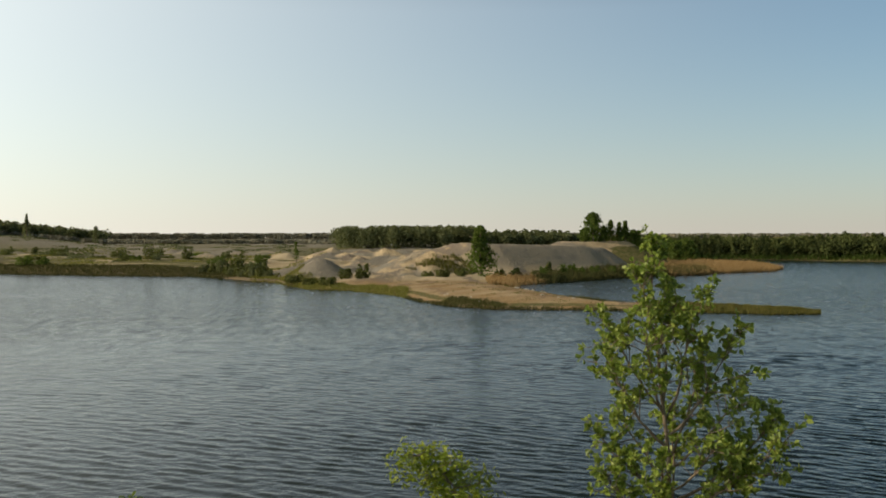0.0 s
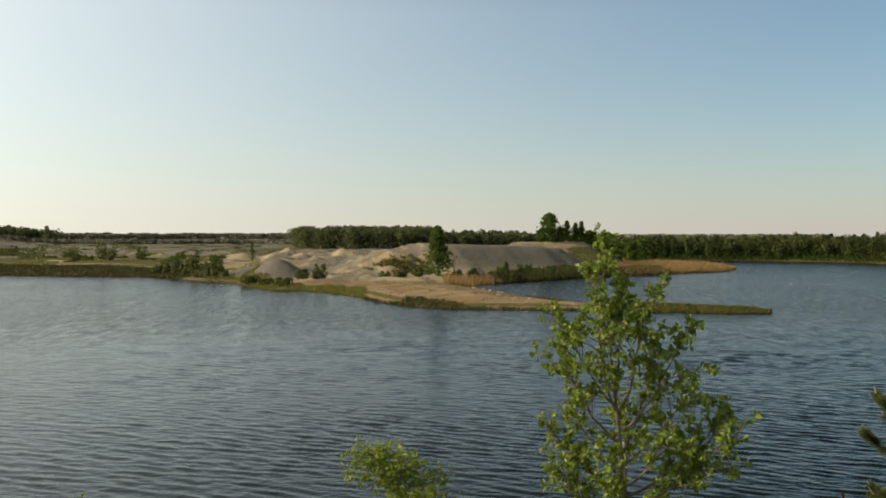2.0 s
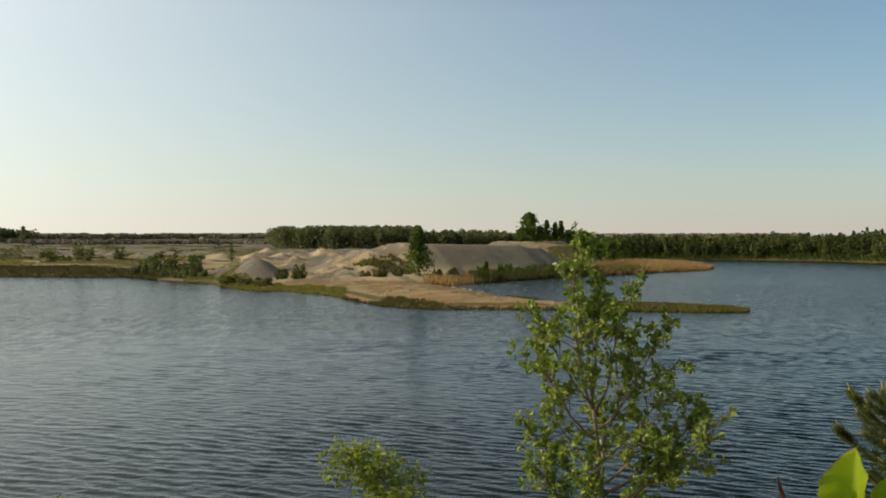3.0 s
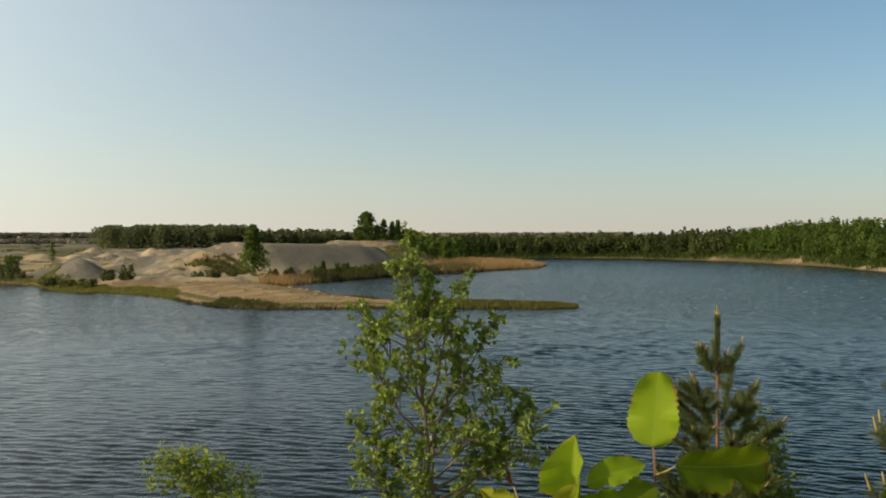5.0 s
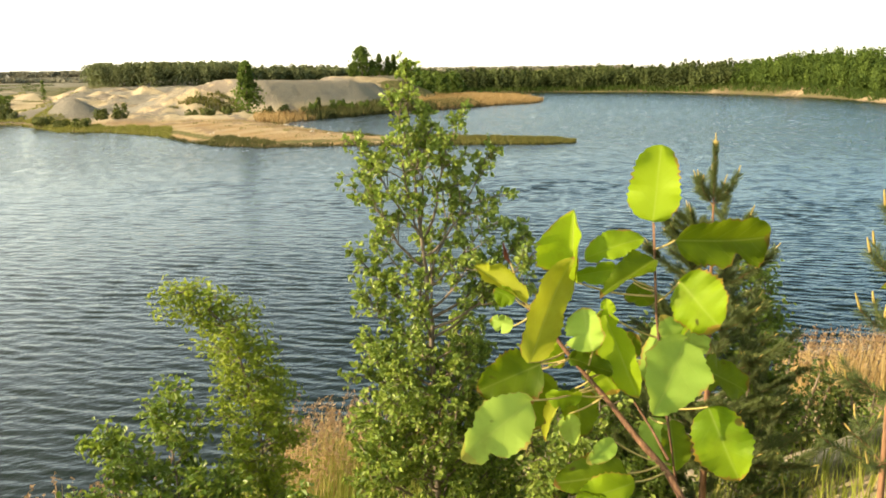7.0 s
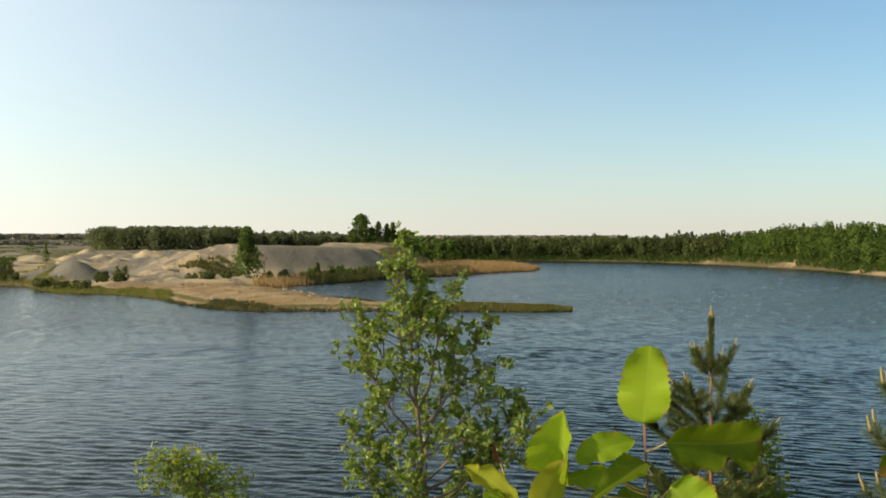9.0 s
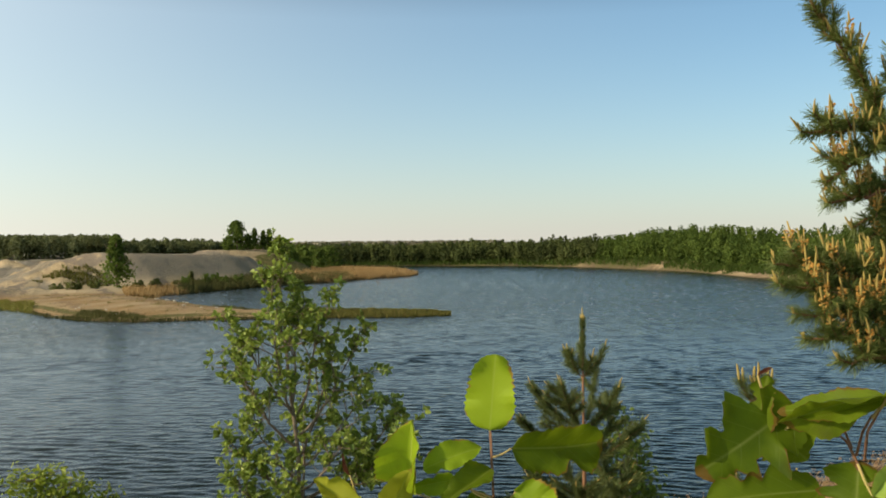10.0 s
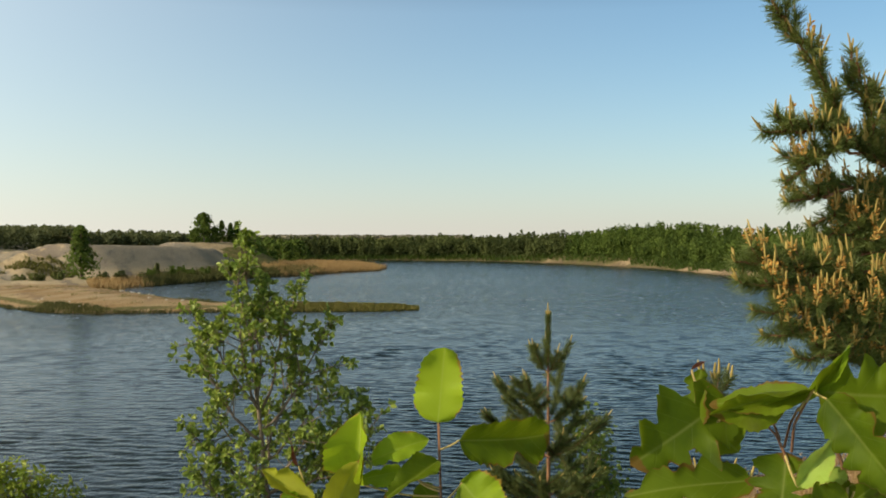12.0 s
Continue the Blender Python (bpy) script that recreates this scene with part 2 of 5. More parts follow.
def blades(rng, x, y, z, height, width, lean=0.18, drift=(0.10, -0.05)):
    """Upright grass or reed blades, each a bent strip of three triangles."""
    n = len(x)
    turn = rng.random(n) * math.pi
    hgt = height * (0.6 + 0.6 * rng.random(n))
    dx, dy = rng.normal(0, lean, n) + drift[0], rng.normal(0, lean, n) + drift[1]
    wx, wy = np.cos(turn) * width * 0.5, np.sin(turn) * width * 0.5
    a = np.stack([x - wx, y - wy, z - 0.05], 1)
    b = np.stack([x + wx, y + wy, z - 0.05], 1)
    mx, my, mz = x + dx * hgt * 0.35, y + dy * hgt * 0.35, z + hgt * 0.6
    c = np.stack([mx + wx * 0.8, my + wy * 0.8, mz], 1)
    d = np.stack([mx - wx * 0.8, my - wy * 0.8, mz], 1)
    e = np.stack([x + dx * hgt, y + dy * hgt, z + hgt * 0.97], 1)
    verts = np.stack([a, b, c, d, e], 1).reshape(-1, 3)
    i = np.arange(n)[:, None] * 5
    faces = np.concatenate([i + np.array(f) for f in ((0, 1, 2), (0, 2, 3), (3, 2, 4))], 0)
    return verts, faces


def tube(points, radii, sides=6):
    """A tapered tube along points. Returns verts, faces (quads)."""
    pts, radii = np.asarray(points, float), np.asarray(radii, float)
    tang = unit(np.gradient(pts, axis=0))
    ref = np.where(np.abs(tang[:, 2:3]) > 0.9, np.array((1.0, 0, 0)), np.array((0, 0, 1.0)))
    u = unit(np.cross(tang, ref))
    v = np.cross(tang, u)
    ang = np.arange(sides) * 2 * math.pi / sides
    ring = u[:, None] * np.cos(ang)[None, :, None] + v[:, None] * np.sin(ang)[None, :, None]
    verts = (pts[:, None] + ring * radii[:, None, None]).reshape(-1, 3)
    k, s = np.meshgrid(np.arange(len(pts) - 1), np.arange(sides), indexing="ij")
    s2 = (s + 1) % sides
    faces = np.stack([k * sides + s, k * sides + s2, (k + 1) * sides + s2, (k + 1) * sides + s], -1).reshape(-1, 4)
    return verts, faces


class Pile:
    """Collects verts and faces into one mesh."""

    def __init__(self):
        self.v, self.f, self.n = [], [], 0

    def add(self, vf):
        v, f = vf
        self.v.append(np.asarray(v, float))
        self.f.append(np.asarray(f) + self.n)
        self.n += len(v)
        return self

    def mesh(self, name, material, smooth=False):
        return mesh_np(name, np.concatenate(self.v), np.concatenate(self.f), material, smooth)


# ---- the lie of the land ----
WEST = [(-1500, 300), (-400, 262), (-160, 243), (-109, 233), (-83, 223), (-56, 216), (-38, 193), (-33, 188), (-23, 163), (-15, 159)]
SPIT = [(-7, 146), (-3, 132), (1, 123), (6, 118.5), (19, 116.5), (32, 113), (40, 110.4), (43.4, 110.8), (44.6, 114), (36, 119), (24, 126), (20, 138), (17, 151), (12, 172)]
REED_SPIT = [(14, 178), (24, 189), (39, 207), (52, 218), (60, 223), (70, 236), (86, 248), (94, 264), (95, 280), (86, 300), (76, 330), (70, 370)]
EAST = [(103, 369), (132, 361), (160, 340), (174, 300), (173, 262), (170, 235), (161, 208), (154, 188), (160, 150), (146, 110), (108, 72), (62, 44), (29, 26)]
NEAR = [(17.5, 22.6), (13, 22.8), (7, 22.3), (2, 20.7), (-3, 17.2), (-20, 14), (-80, 13), (-400, 30), (-1500, 60)]
SHORE = np.array(WEST + SPIT + REED_SPIT + EAST + NEAR, float)


def inland(x, y):
    """Distance from the shore: above 0 on land, below 0 in the lake."""
    x, y = np.asarray(x, float), np.asarray(y, float)
    best, inside = np.full(x.shape, 1e9), np.zeros(x.shape, bool)
    for (ax, ay), (bx, by) in zip(SHORE, np.roll(SHORE, -1, 0)):
        ex, ey = bx - ax, by - ay
        t = np.clip(((x - ax) * ex + (y - ay) * ey) / (ex * ex + ey * ey), 0, 1)
        best = np.minimum(best, (x - ax - t * ex) ** 2 + (y - ay - t * ey) ** 2)
        with np.errstate(divide="ignore", invalid="ignore"):
            cut = ((ay > y) != (by > y)) & (x < (y - ay) * ex / ey + ax)
        inside ^= cut
    return np.where(inside, -1, 1) * np.sqrt(best)


def wobble(x, y, scale, seed=0):
    """Cheap smooth noise about 0, made of a few crossed sines."""
    out = 0.0
    rng = np.random.default_rng(seed)
    for k in range(7):
        a, ph, f = rng.random() * 6.28, rng.random() * 6.28, (0.6 + 1.9 * rng.random()) / scale
        out = out + np.sin((x * math.cos(a) + y * math.sin(a)) * f * 6.28 + ph) / (0.6 + f * scale)
    return out / 3.2


def smooth(a, b, v):
    t = np.clip((v - a) / (b - a), 0, 1)
    return t * t * (3 - 2 * t)


def seg_dist(x, y, ax, ay, bx, by):
    ex, ey = bx - ax, by - ay
    t = np.clip(((x - ax) * ex + (y - ay) * ey) / (ex * ex + ey * ey), 0, 1)
    return np.hypot(x - ax - t * ex, y - ay - t * ey), t


# small heaps of dug sand: x, y, radius, height
HEAPS = [(-16.7, 270, 3.4, 2.2), (-13, 268, 2.6, 1.5), (-9, 250, 2.6, 1.1), (-22, 250, 3, 1.3), (-27, 262, 3.2, 1.4), (-12, 226, 2.6, 1.0), (-20, 232, 2.6, 1.1), (-5, 214, 2.6, 0.9), (-33, 280, 3.6, 1.6), (-40, 300, 4.5, 2.2), (-48, 292, 5, 2.0), (-75, 330, 5, 1.8), (-100, 345, 6, 1.8), (-120, 330, 5, 1.6), (-9, 196, 3, 0.9), (-60, 320, 5, 1.8), (-118, 312, 4, 1.8), (-108, 318, 3.4, 1.5), (-92, 322, 3.4, 1.6), (-82, 300, 3.6, 1.6), (-66, 306, 4, 1.8), (-130, 296, 4, 1.2), (-52, 300, 4, 1.6), (-36, 262, 3.4, 1.3), (-30, 246, 2.8, 0.9), (-142, 318, 4, 1.5), (-72, 288, 3.2, 1.2)]
CONE = (-24.5, 190, 7.6, 4.6)


def land(x, y, sd=None):
    """Height of the ground."""
    x, y = np.asarray(x, float), np.asarray(y, float)
    sd = inland(x, y) if sd is None else sd
    r = np.hypot(x, y)
    near = smooth(75, 45, y) * smooth(140, 60, np.abs(x - 10))
    d = np.maximum(sd, 0)
    # far side: a bank, then slow rise
    bank = 1.15 + 1.5 * smooth(-35, -75, x) + (0.5 + 0.9 * wobble(x, y, 30, 8)) * smooth(125, 160, x)
    far = bank * (1 - np.exp(-d / np.where(x < -45, 4.5, 5.0)))
    far = far + (0.016 - 0.008 * smooth(-20, -70, x)) * np.maximum(r - 235, 0) * smooth(5, 60, d) * smooth(900, 500, r) * (1 - 0.8 * smooth(50, 80, x) * smooth(190, 170, x)) * (1 + 0.5 * smooth(170, 220, x))
    far = far + 4.6 * smooth(166, 200, x) * smooth(345, 290, y)
    far = far + 5.2 * smooth(700, 1500, r) + 5.5 * smooth(-0.33, -0.46, np.arctan2(x, y)) * smooth(380, 480, r) + 0.35 * wobble(x, y, 22, 1) * smooth(2, 14, d) + 0.10 * wobble(x, y, 5, 2) * smooth(1, 5, d)
    # the long dump of sand behind the inlet
    q, t = seg_dist(x, y, 9, 216, 32, 231)
    west = smooth(9, -4, x)
    fall = 0.66 - 0.34 * west
    top = 7.40 + 0.12 * wobble(x, y, 9, 5) - 0.45 * t - 0.5 * smooth(0.85, 1.0, t)
    gully = 0.12 * wobble(x * 0.85 + y * 0.53, 0 * y, 3.2, 33) * smooth(7, 10, q) * smooth(20, 15, q)
    far = np.maximum(far, top - np.maximum(q - 7, 0) * fall + gully)
    q, t = seg_dist(x, y, 33.5, 249, 46, 253)
    far = np.maximum(far, 7.75 + 0.25 * wobble(x, y, 7, 6) - np.maximum(q - 3.5, 0) * 0.5)
    dug = smooth(-44, -34, x) * smooth(14, 2, x) * smooth(168, 180, y) * smooth(330, 300, y)
    ledge = (y - 193) / 20 + 0.5 * wobble(x, y * 0.5, 26, 31)
    ledge = np.floor(ledge) + smooth(0.86, 1.0, ledge - np.floor(ledge))
    far = np.maximum(far, dug * np.minimum(1.15 + 0.72 * ledge, 5.2))
    far = far + dug * (0.55 * np.abs(wobble(x, y * 0.5, 9, 34)) + 0.45 * np.abs(wobble(x, y * 0.6, 4.5, 32)))
    for hx, hy, hr, hh in HEAPS:
        q = np.hypot(x - hx, (y - hy) * 0.8) + 0.35 * wobble(x, y, 4, 9)
        far = far + hh * np.clip(1.12 - np.hypot(q, 0.12 * hr) / hr, 0, 1)
    q = np.hypot(x - CONE[0], y - CONE[1]) + 0.3 * wobble(x, y, 5, 11)
    far = np.maximum(far, 0.9 + CONE[3] - np.hypot(q, 1.0) * CONE[3] / CONE[2])
    # the bank on which the lookout stands: shelf, steep face, level top
    dd = d + 0.5 * wobble(x, y, 8, 3)
    shelf = 0.85 * (1 - np.exp(-np.maximum(dd, 0) / 2.5))
    home = np.where(dd < 7.5, shelf, np.minimum(0.85 + (dd - 7.5) * 0.76, 7.4))
    home = home + 0.12 * wobble(x, y, 2.5, 4) * smooth(1, 4, d)
    z = far * (1 - near) + home * near
    return np.where(sd > 0, np.maximum(z, 0.02 * np.minimum(sd, 5)), -np.minimum(2.5, -sd * 0.25))


def land_z(x, y):
    return float(land(np.array([x]), np.array([y]))[0])


# ---- ground: one sheet to the horizon ----
def build_ground():
    az = np.concatenate([np.arange(-180, -34, 3.0), np.arange(-34, 56, 0.24), np.arange(56, 181, 3.0)])
    az = np.radians(az)
    rr = np.concatenate([[0.0], np.geomspace(0.8, 34, 110), np.geomspace(36, 108, 40), np.arange(109, 310, 1.25), np.geomspace(312, 4800, 110)])
    A, Rr = np.meshgrid(az, rr, indexing="ij")
    X, Y = Rr * np.sin(A), Rr * np.cos(A)
    sd = inland(X, Y)
    Z = land(X, Y, sd)
    n, m = X.shape
    i, j = np.meshgrid(np.arange(n - 1), np.arange(m - 1), indexing="ij")
    faces = np.stack([i * m + j, (i + 1) * m + j, (i + 1) * m + j + 1, i * m + j + 1], -1).reshape(-1, 4)
    me = mesh_np("ground", np.stack([X, Y, Z], -1).reshape(-1, 3), faces, MAT_GROUND, True)
    nearm = smooth(75, 45, Y) * smooth(140, 60, np.abs(X - 10))
    q1, _ = seg_dist(X, Y, 9, 216, 32, 231)
    q2, _ = seg_dist(X, Y, 33.5, 249, 46, 253)
    # turf on the left bank, on the flats, under the woods; bare on heaps, ramp and the spit's back
    turf = (0.62 + 0.5 * wobble(X, Y * 2.2, 40, 27)) * smooth(-30, -62, X) + 0.45 * smooth(0.25, 0.6, wobble(X, Y, 34, 21)) + 1.2 * smooth(325, 350, Rr) * smooth(30, -10, X) + 0.6 * smooth(320, 380, Rr)
    turf = np.maximum(turf, 0.9 * smooth(24, 38, X) * smooth(140, 180, Y) * smooth(27, 34, q1))
    turf = np.where((X > 95) & (sd < 6), 0.9 * np.maximum(smooth(300, 335, Y), smooth(0.30, 0.05, wobble(X, Y, 34, 25) + 0.3 * wobble(X, Y, 9, 26))), np.maximum(turf, 0.9 * smooth(8, 14, sd) * smooth(105, 140, X)))
    turf *= smooth(16, 22, q1) * smooth(4, 8, q2)
    turf = np.maximum(turf, 0.9 * smooth(4.5, 7, q2) * smooth(17, 13, q2) * smooth(40, 46, X))
    for hx, hy, hr, _ in HEAPS:
        turf *= smooth(hr * 0.5, hr * 1.05, np.hypot(X - hx, (Y - hy) * 0.8))
    turf = np.where((X > -32) & (X < 24) & (Y < 300) & (Y > 100), turf * 0.35, turf)
    turf = np.maximum(turf * (1 - nearm), nearm * (0.55 + 0.5 * wobble(X, Y, 6, 23)) * (1 - 0.75 * smooth(6.0, 8.0, X) * smooth(8, 10, Y)))
    turf = np.maximum(turf, 0.65 * smooth(0.8, 2.0, sd) * smooth(4.5, 3.0, sd) * (X < 60))
    rut, _ = seg_dist(X, Y, 4, 226, -10, 206)
    rut2, _ = seg_dist(X, Y, 0, 236, -22, 205)
    # grey of the stony cone; on the dump's front face it is painted shade
    gravel_and_shade = np.maximum(smooth(8.2, 6.8, np.hypot(X - CONE[0], Y - CONE[1])), 0.8 * smooth(16, 13, q1) * smooth(2, 9, X))
    gravel_and_shade = np.maximum(gravel_and_shade, 0.75 * np.maximum(smooth(1.5, 0.6, np.abs(rut - 1.2)), smooth(3.4, 1.5, rut2)))
    flat = smooth(-0.25, -0.02, wobble(X, Y * 0.3, 12, 41)) * smooth(-46, -36, X) * smooth(4, -6, X) * smooth(180, 190, Y) * smooth(26, 30, q1 + 14 * smooth(-2, -10, X))
    for hx, hy, hr, _ in HEAPS:
        flat *= smooth(hr * 0.7, hr * 1.1, np.hypot(X - hx, (Y - hy) * 0.8))
    gravel_and_shade = np.maximum(gravel_and_shade, flat)
    gravel_and_shade = np.maximum(gravel_and_shade, np.clip(0.75 + 0.7 * wobble(X, Y * 0.4, 45, 43), 0, 1) * smooth(262, 330, Rr) * smooth(-40, -70, X))
    damp_dark = smooth(0.9, 0.1, sd)
    # the western bank is darkened as well, up to 9 m inland
    damp_dark = np.maximum(damp_dark, 0.75 * smooth(9, 6.5, sd) * smooth(-36, -44, X) * (sd > 0))
    loam = np.clip(0.65 + 0.5 * wobble(X, Y, 12, 28), 0, 1) * smooth(-30, -20, X) * smooth(178, 168, Y) * smooth(105, 110, Y)
    loam = np.maximum(loam, 0.45 * smooth(100, 110, X))
    for name, values in (("turf", turf), ("gravel_and_shade", gravel_and_shade), ("damp_dark", damp_dark), ("loam", loam)):
        me.attributes.new(name, "FLOAT", "POINT").data.foreach_set("value", values.astype(np.float32).ravel())
    tagged(new("ground", me), "pale dug sand with turf banks round the flooded pit", "ground", kind="structure")


build_ground()


def build_water():
    """The lake's surface with short wind waves coming from the far right."""
    rng = np.random.default_rng(7)
    az = np.radians(np.concatenate([np.arange(-98, -30, 2.0), np.arange(-30, 53, 0.18), np.arange(53, 99, 2.0)]))
    rr = [9.0]
    while rr[-1] < 1650:
        rr.append(rr[-1] + max(0.10, 0.34 * rr[-1] ** 2 / 15000))
    rr = np.array(rr)
    A, Rr = np.meshgrid(az, rr, indexing="ij")
    X, Y = Rr * np.sin(A), Rr * np.cos(A)
    step = np.gradient(rr)[None, :]
    Z = np.zeros_like(X)
    for k in range(72):
        length = 0.30 * (1.25 / 0.30) ** rng.random()
        way = radians(32 + rng.normal(0, 15))
        q = 2 * math.pi / length
        amp = WAVE_SLOPE * (0.6 / length) ** 0.5 / q
        aside = np.abs(np.sin(way - A)) + 0.05
        fade = np.clip((length / step - 2.5) / 3.0, 0, 1) * np.clip((length / aside / (Rr * 0.0031) - 3.0) / 3.0, 0, 1)
        turn = q * (X * math.sin(way) + Y * math.cos(way)) + rng.random() * 6.283
        Z += amp * fade * (np.sin(turn) - 0.36 * np.cos(2 * turn))
    Z *= 0.75 + 0.35 * wobble(X, Y, 40, 91)
    n, m = X.shape
    i, j = np.meshgrid(np.arange(n - 1), np.arange(m - 1), indexing="ij")
    faces = np.stack([i * m + j, (i + 1) * m + j, (i + 1) * m + j + 1, i * m + j + 1], -1).reshape(-1, 4)
    me = mesh_np("water", np.stack([X, Y, Z], -1).reshape(-1, 3), faces, MAT_WATER, True)
    me.attributes.new("unmodelled", "FLOAT", "POINT").data.foreach_set("value", smooth(40, 120, Rr).astype(np.float32).ravel())
    tagged(new("water", me), "dark blue-grey wind-rippled lake water", "water", kind="structure")


WAVE_SLOPE = 0.023
build_water()


# ---- far woods ----
def crown_cards(rng, x, y, z, h, r, kind, count, size):
    """Foliage of one far tree: cards lying on and in its crown. Kinds: round, cone, column."""
    t = rng.random(count) ** (0.8 if kind == "cone" else 1.0)
    low = {"round": 0.06, "cone": 0.05, "column": 0.05}[kind]
    prof = {"round": np.sqrt(np.maximum(1 - (1.7 * t - 0.72) ** 2, 0.02)), "cone": (1 - t) * 0.95 + 0.06, "column": np.sin(np.clip(t, 0.02, 0.98) * 3.0) ** 0.6 * (1 - 0.45 * t)}[kind]
    a = rng.random(count) * 6.283
    lumps = 0.72 + 0.4 * np.sin(a * 3 + rng.random() * 6 + t * 9) * 0.6
    q = prof * r * lumps * np.sqrt(0.35 + 0.65 * rng.random(count))
    pts = np.stack([x + q * np.cos(a), y + q * np.sin(a), z + h * (low + (1 - low) * t)], 1)
    outw = np.stack([np.cos(a), np.sin(a), 0.3 + (t - 0.4)], 1)
    return leaf_cards(rng, pts, outw, size, size * 0.8)


def wood(name, label, material, seed, xs, ys, hmin, hmax, rmin, rmax, kinds, count, size, sink=0.3):
    """A stretch of far wood, one object."""
    rng = np.random.default_rng(seed)
    zs = land(np.array(xs), np.array(ys))
    pile, hue = Pile(), []
    for x, y, z in zip(xs, ys, zs):
        h, r = hmin + (hmax - hmin) * rng.random(), rmin + (rmax - rmin) * rng.random()
        kind = kinds[rng.integers(len(kinds))]
        tone = rng.random() ** 1.1
        if kind != "round":
            pile.add(crown_cards(rng, x, y, z - sink, h, r if kind == "cone" else r * 0.6, kind, count, size * (0.8 + 0.4 * rng.random())))
            hue.append(np.full(len(pile.v[-1]), tone, np.float32))
            continue
        for lobe in range(4):
            a, q, t = rng.random() * 6.283, r * (0.25 + 0.65 * rng.random()), (0.0, 0.22, 0.4, 0.5)[lobe]
            tall = h * ((1 - t) * (0.7 + 0.25 * rng.random()) if lobe < 3 else 1 - t)
            pile.add(crown_cards(rng, x + q * math.cos(a), y + q * math.sin(a), z - sink + h * t, tall, r * (0.85 - 0.4 * t), "round", count // 4, size * (0.7 + 0.5 * rng.random())))
            hue.append(np.full(len(pile.v[-1]), np.clip(tone + 0.1 * rng.normal(), 0, 1), np.float32))
    me = pile.mesh(name, material)
    me.attributes.new("hue", "FLOAT", "POINT").data.foreach_set("value", np.concatenate(hue))
    ob = new(name, me)
    return tagged(ob, label, "trees", kind="stuff")


def belt(seed, line, depth, step, jitter=1.0):
    """Points in a belt behind a line of (x, y), going away from the lookout."""
    rng = np.random.default_rng(seed)
    xs, ys = [], []
    for (ax, ay), (bx, by) in zip(line[:-1], line[1:]):
        n = max(2, int(math.hypot(bx - ax, by - ay) / step))
        for k in range(n):
            for row in range(int(depth / step)):
                t = (k + rng.random()) / n
                x, y = ax + (bx - ax) * t, ay + (by - ay) * t
                q = math.hypot(x, y)
                go = (row + rng.random() * jitter) * step
                xs.append(x + x / q * go + rng.normal(0, 0.4))
                ys.append(y + y / q * go + rng.normal(0, 0.4))
    return np.array(xs), np.array(ys)


xs, ys = belt(31, [(66, 370), (103, 373), (133, 364), (164, 342), (178, 302)], 42, 3.7)
wood("far_forest", "mixed dark green forest along the far shore", MAT_FAR_PINE, 31, xs, ys, 6.2, 8.8, 2.2, 3.8, ["round", "round", "round", "round", "cone", "column"], 190, 0.85)
xs, ys = belt(32, [(178, 302), (178, 262), (175, 236), (167, 211), (162, 189), (170, 150), (160, 108), (126, 72)], 56, 4.3)
wood("east_forest", "sunlit mixed forest above the sandy east shore", MAT_FAR_WOOD, 32, xs, ys, 3.8, 8.0, 1.7, 3.3, ["round", "round", "column", "cone", "round", "round"], 170, 0.66)
xs, ys = belt(33, [(-47, 424), (-20, 410), (14, 416)], 40, 4.2)
wood("hill_forest", "dark forest on the rise behind the dug sand", MAT_FAR_HAZED, 33, xs, ys, 9.3, 10.4, 3.2, 4.6, ["round"], 210, 0.95)
xs, ys = belt(37, [(14, 418), (72, 452)], 36, 5.0)
wood("low_hill_forest", "lower dark forest behind the sand crest", MAT_FAR_HAZED, 37, xs, ys, 5.6, 8.2, 3.0, 4.4, ["round", "round", "round", "cone"], 230, 1.1)
xs, ys = belt(34, [(-330, 420), (-262, 480), (-225, 535), (-200, 560)], 44, 5.5)
wood("west_forest", "dark forest edge on the low western rise", MAT_FAR_HAZED, 34, xs, ys, 6.8, 9.0, 3.5, 5.5, ["round"], 170, 1.3)
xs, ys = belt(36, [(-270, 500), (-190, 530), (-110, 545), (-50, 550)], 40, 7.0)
wood("mid_forest", "low band of scrub wood beyond the flat, paled by painted haze", MAT_HAZE_WOOD, 36, xs, ys, 1.8, 2.8, 4.5, 7, ["round"], 110, 1.8)
xs, ys = belt(38, [(-310, 335), (-200, 345), (-120, 350), (-46, 352)], 170, 17)
wood("heath_scrub", "grey-brown low heath scrub on the far flat", MAT_FAR_HAZED, 38, xs, ys, 0.5, 1.0, 3, 7, ["round"], 90, 0.6)
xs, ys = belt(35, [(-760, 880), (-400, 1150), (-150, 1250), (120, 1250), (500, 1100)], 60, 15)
wood("horizon_forest", "dark forest along the horizon, haze painted into its colour", MAT_HAZE_WOOD, 35, xs, ys, 6.8, 7.6, 9, 14, ["round"], 260, 2.4)


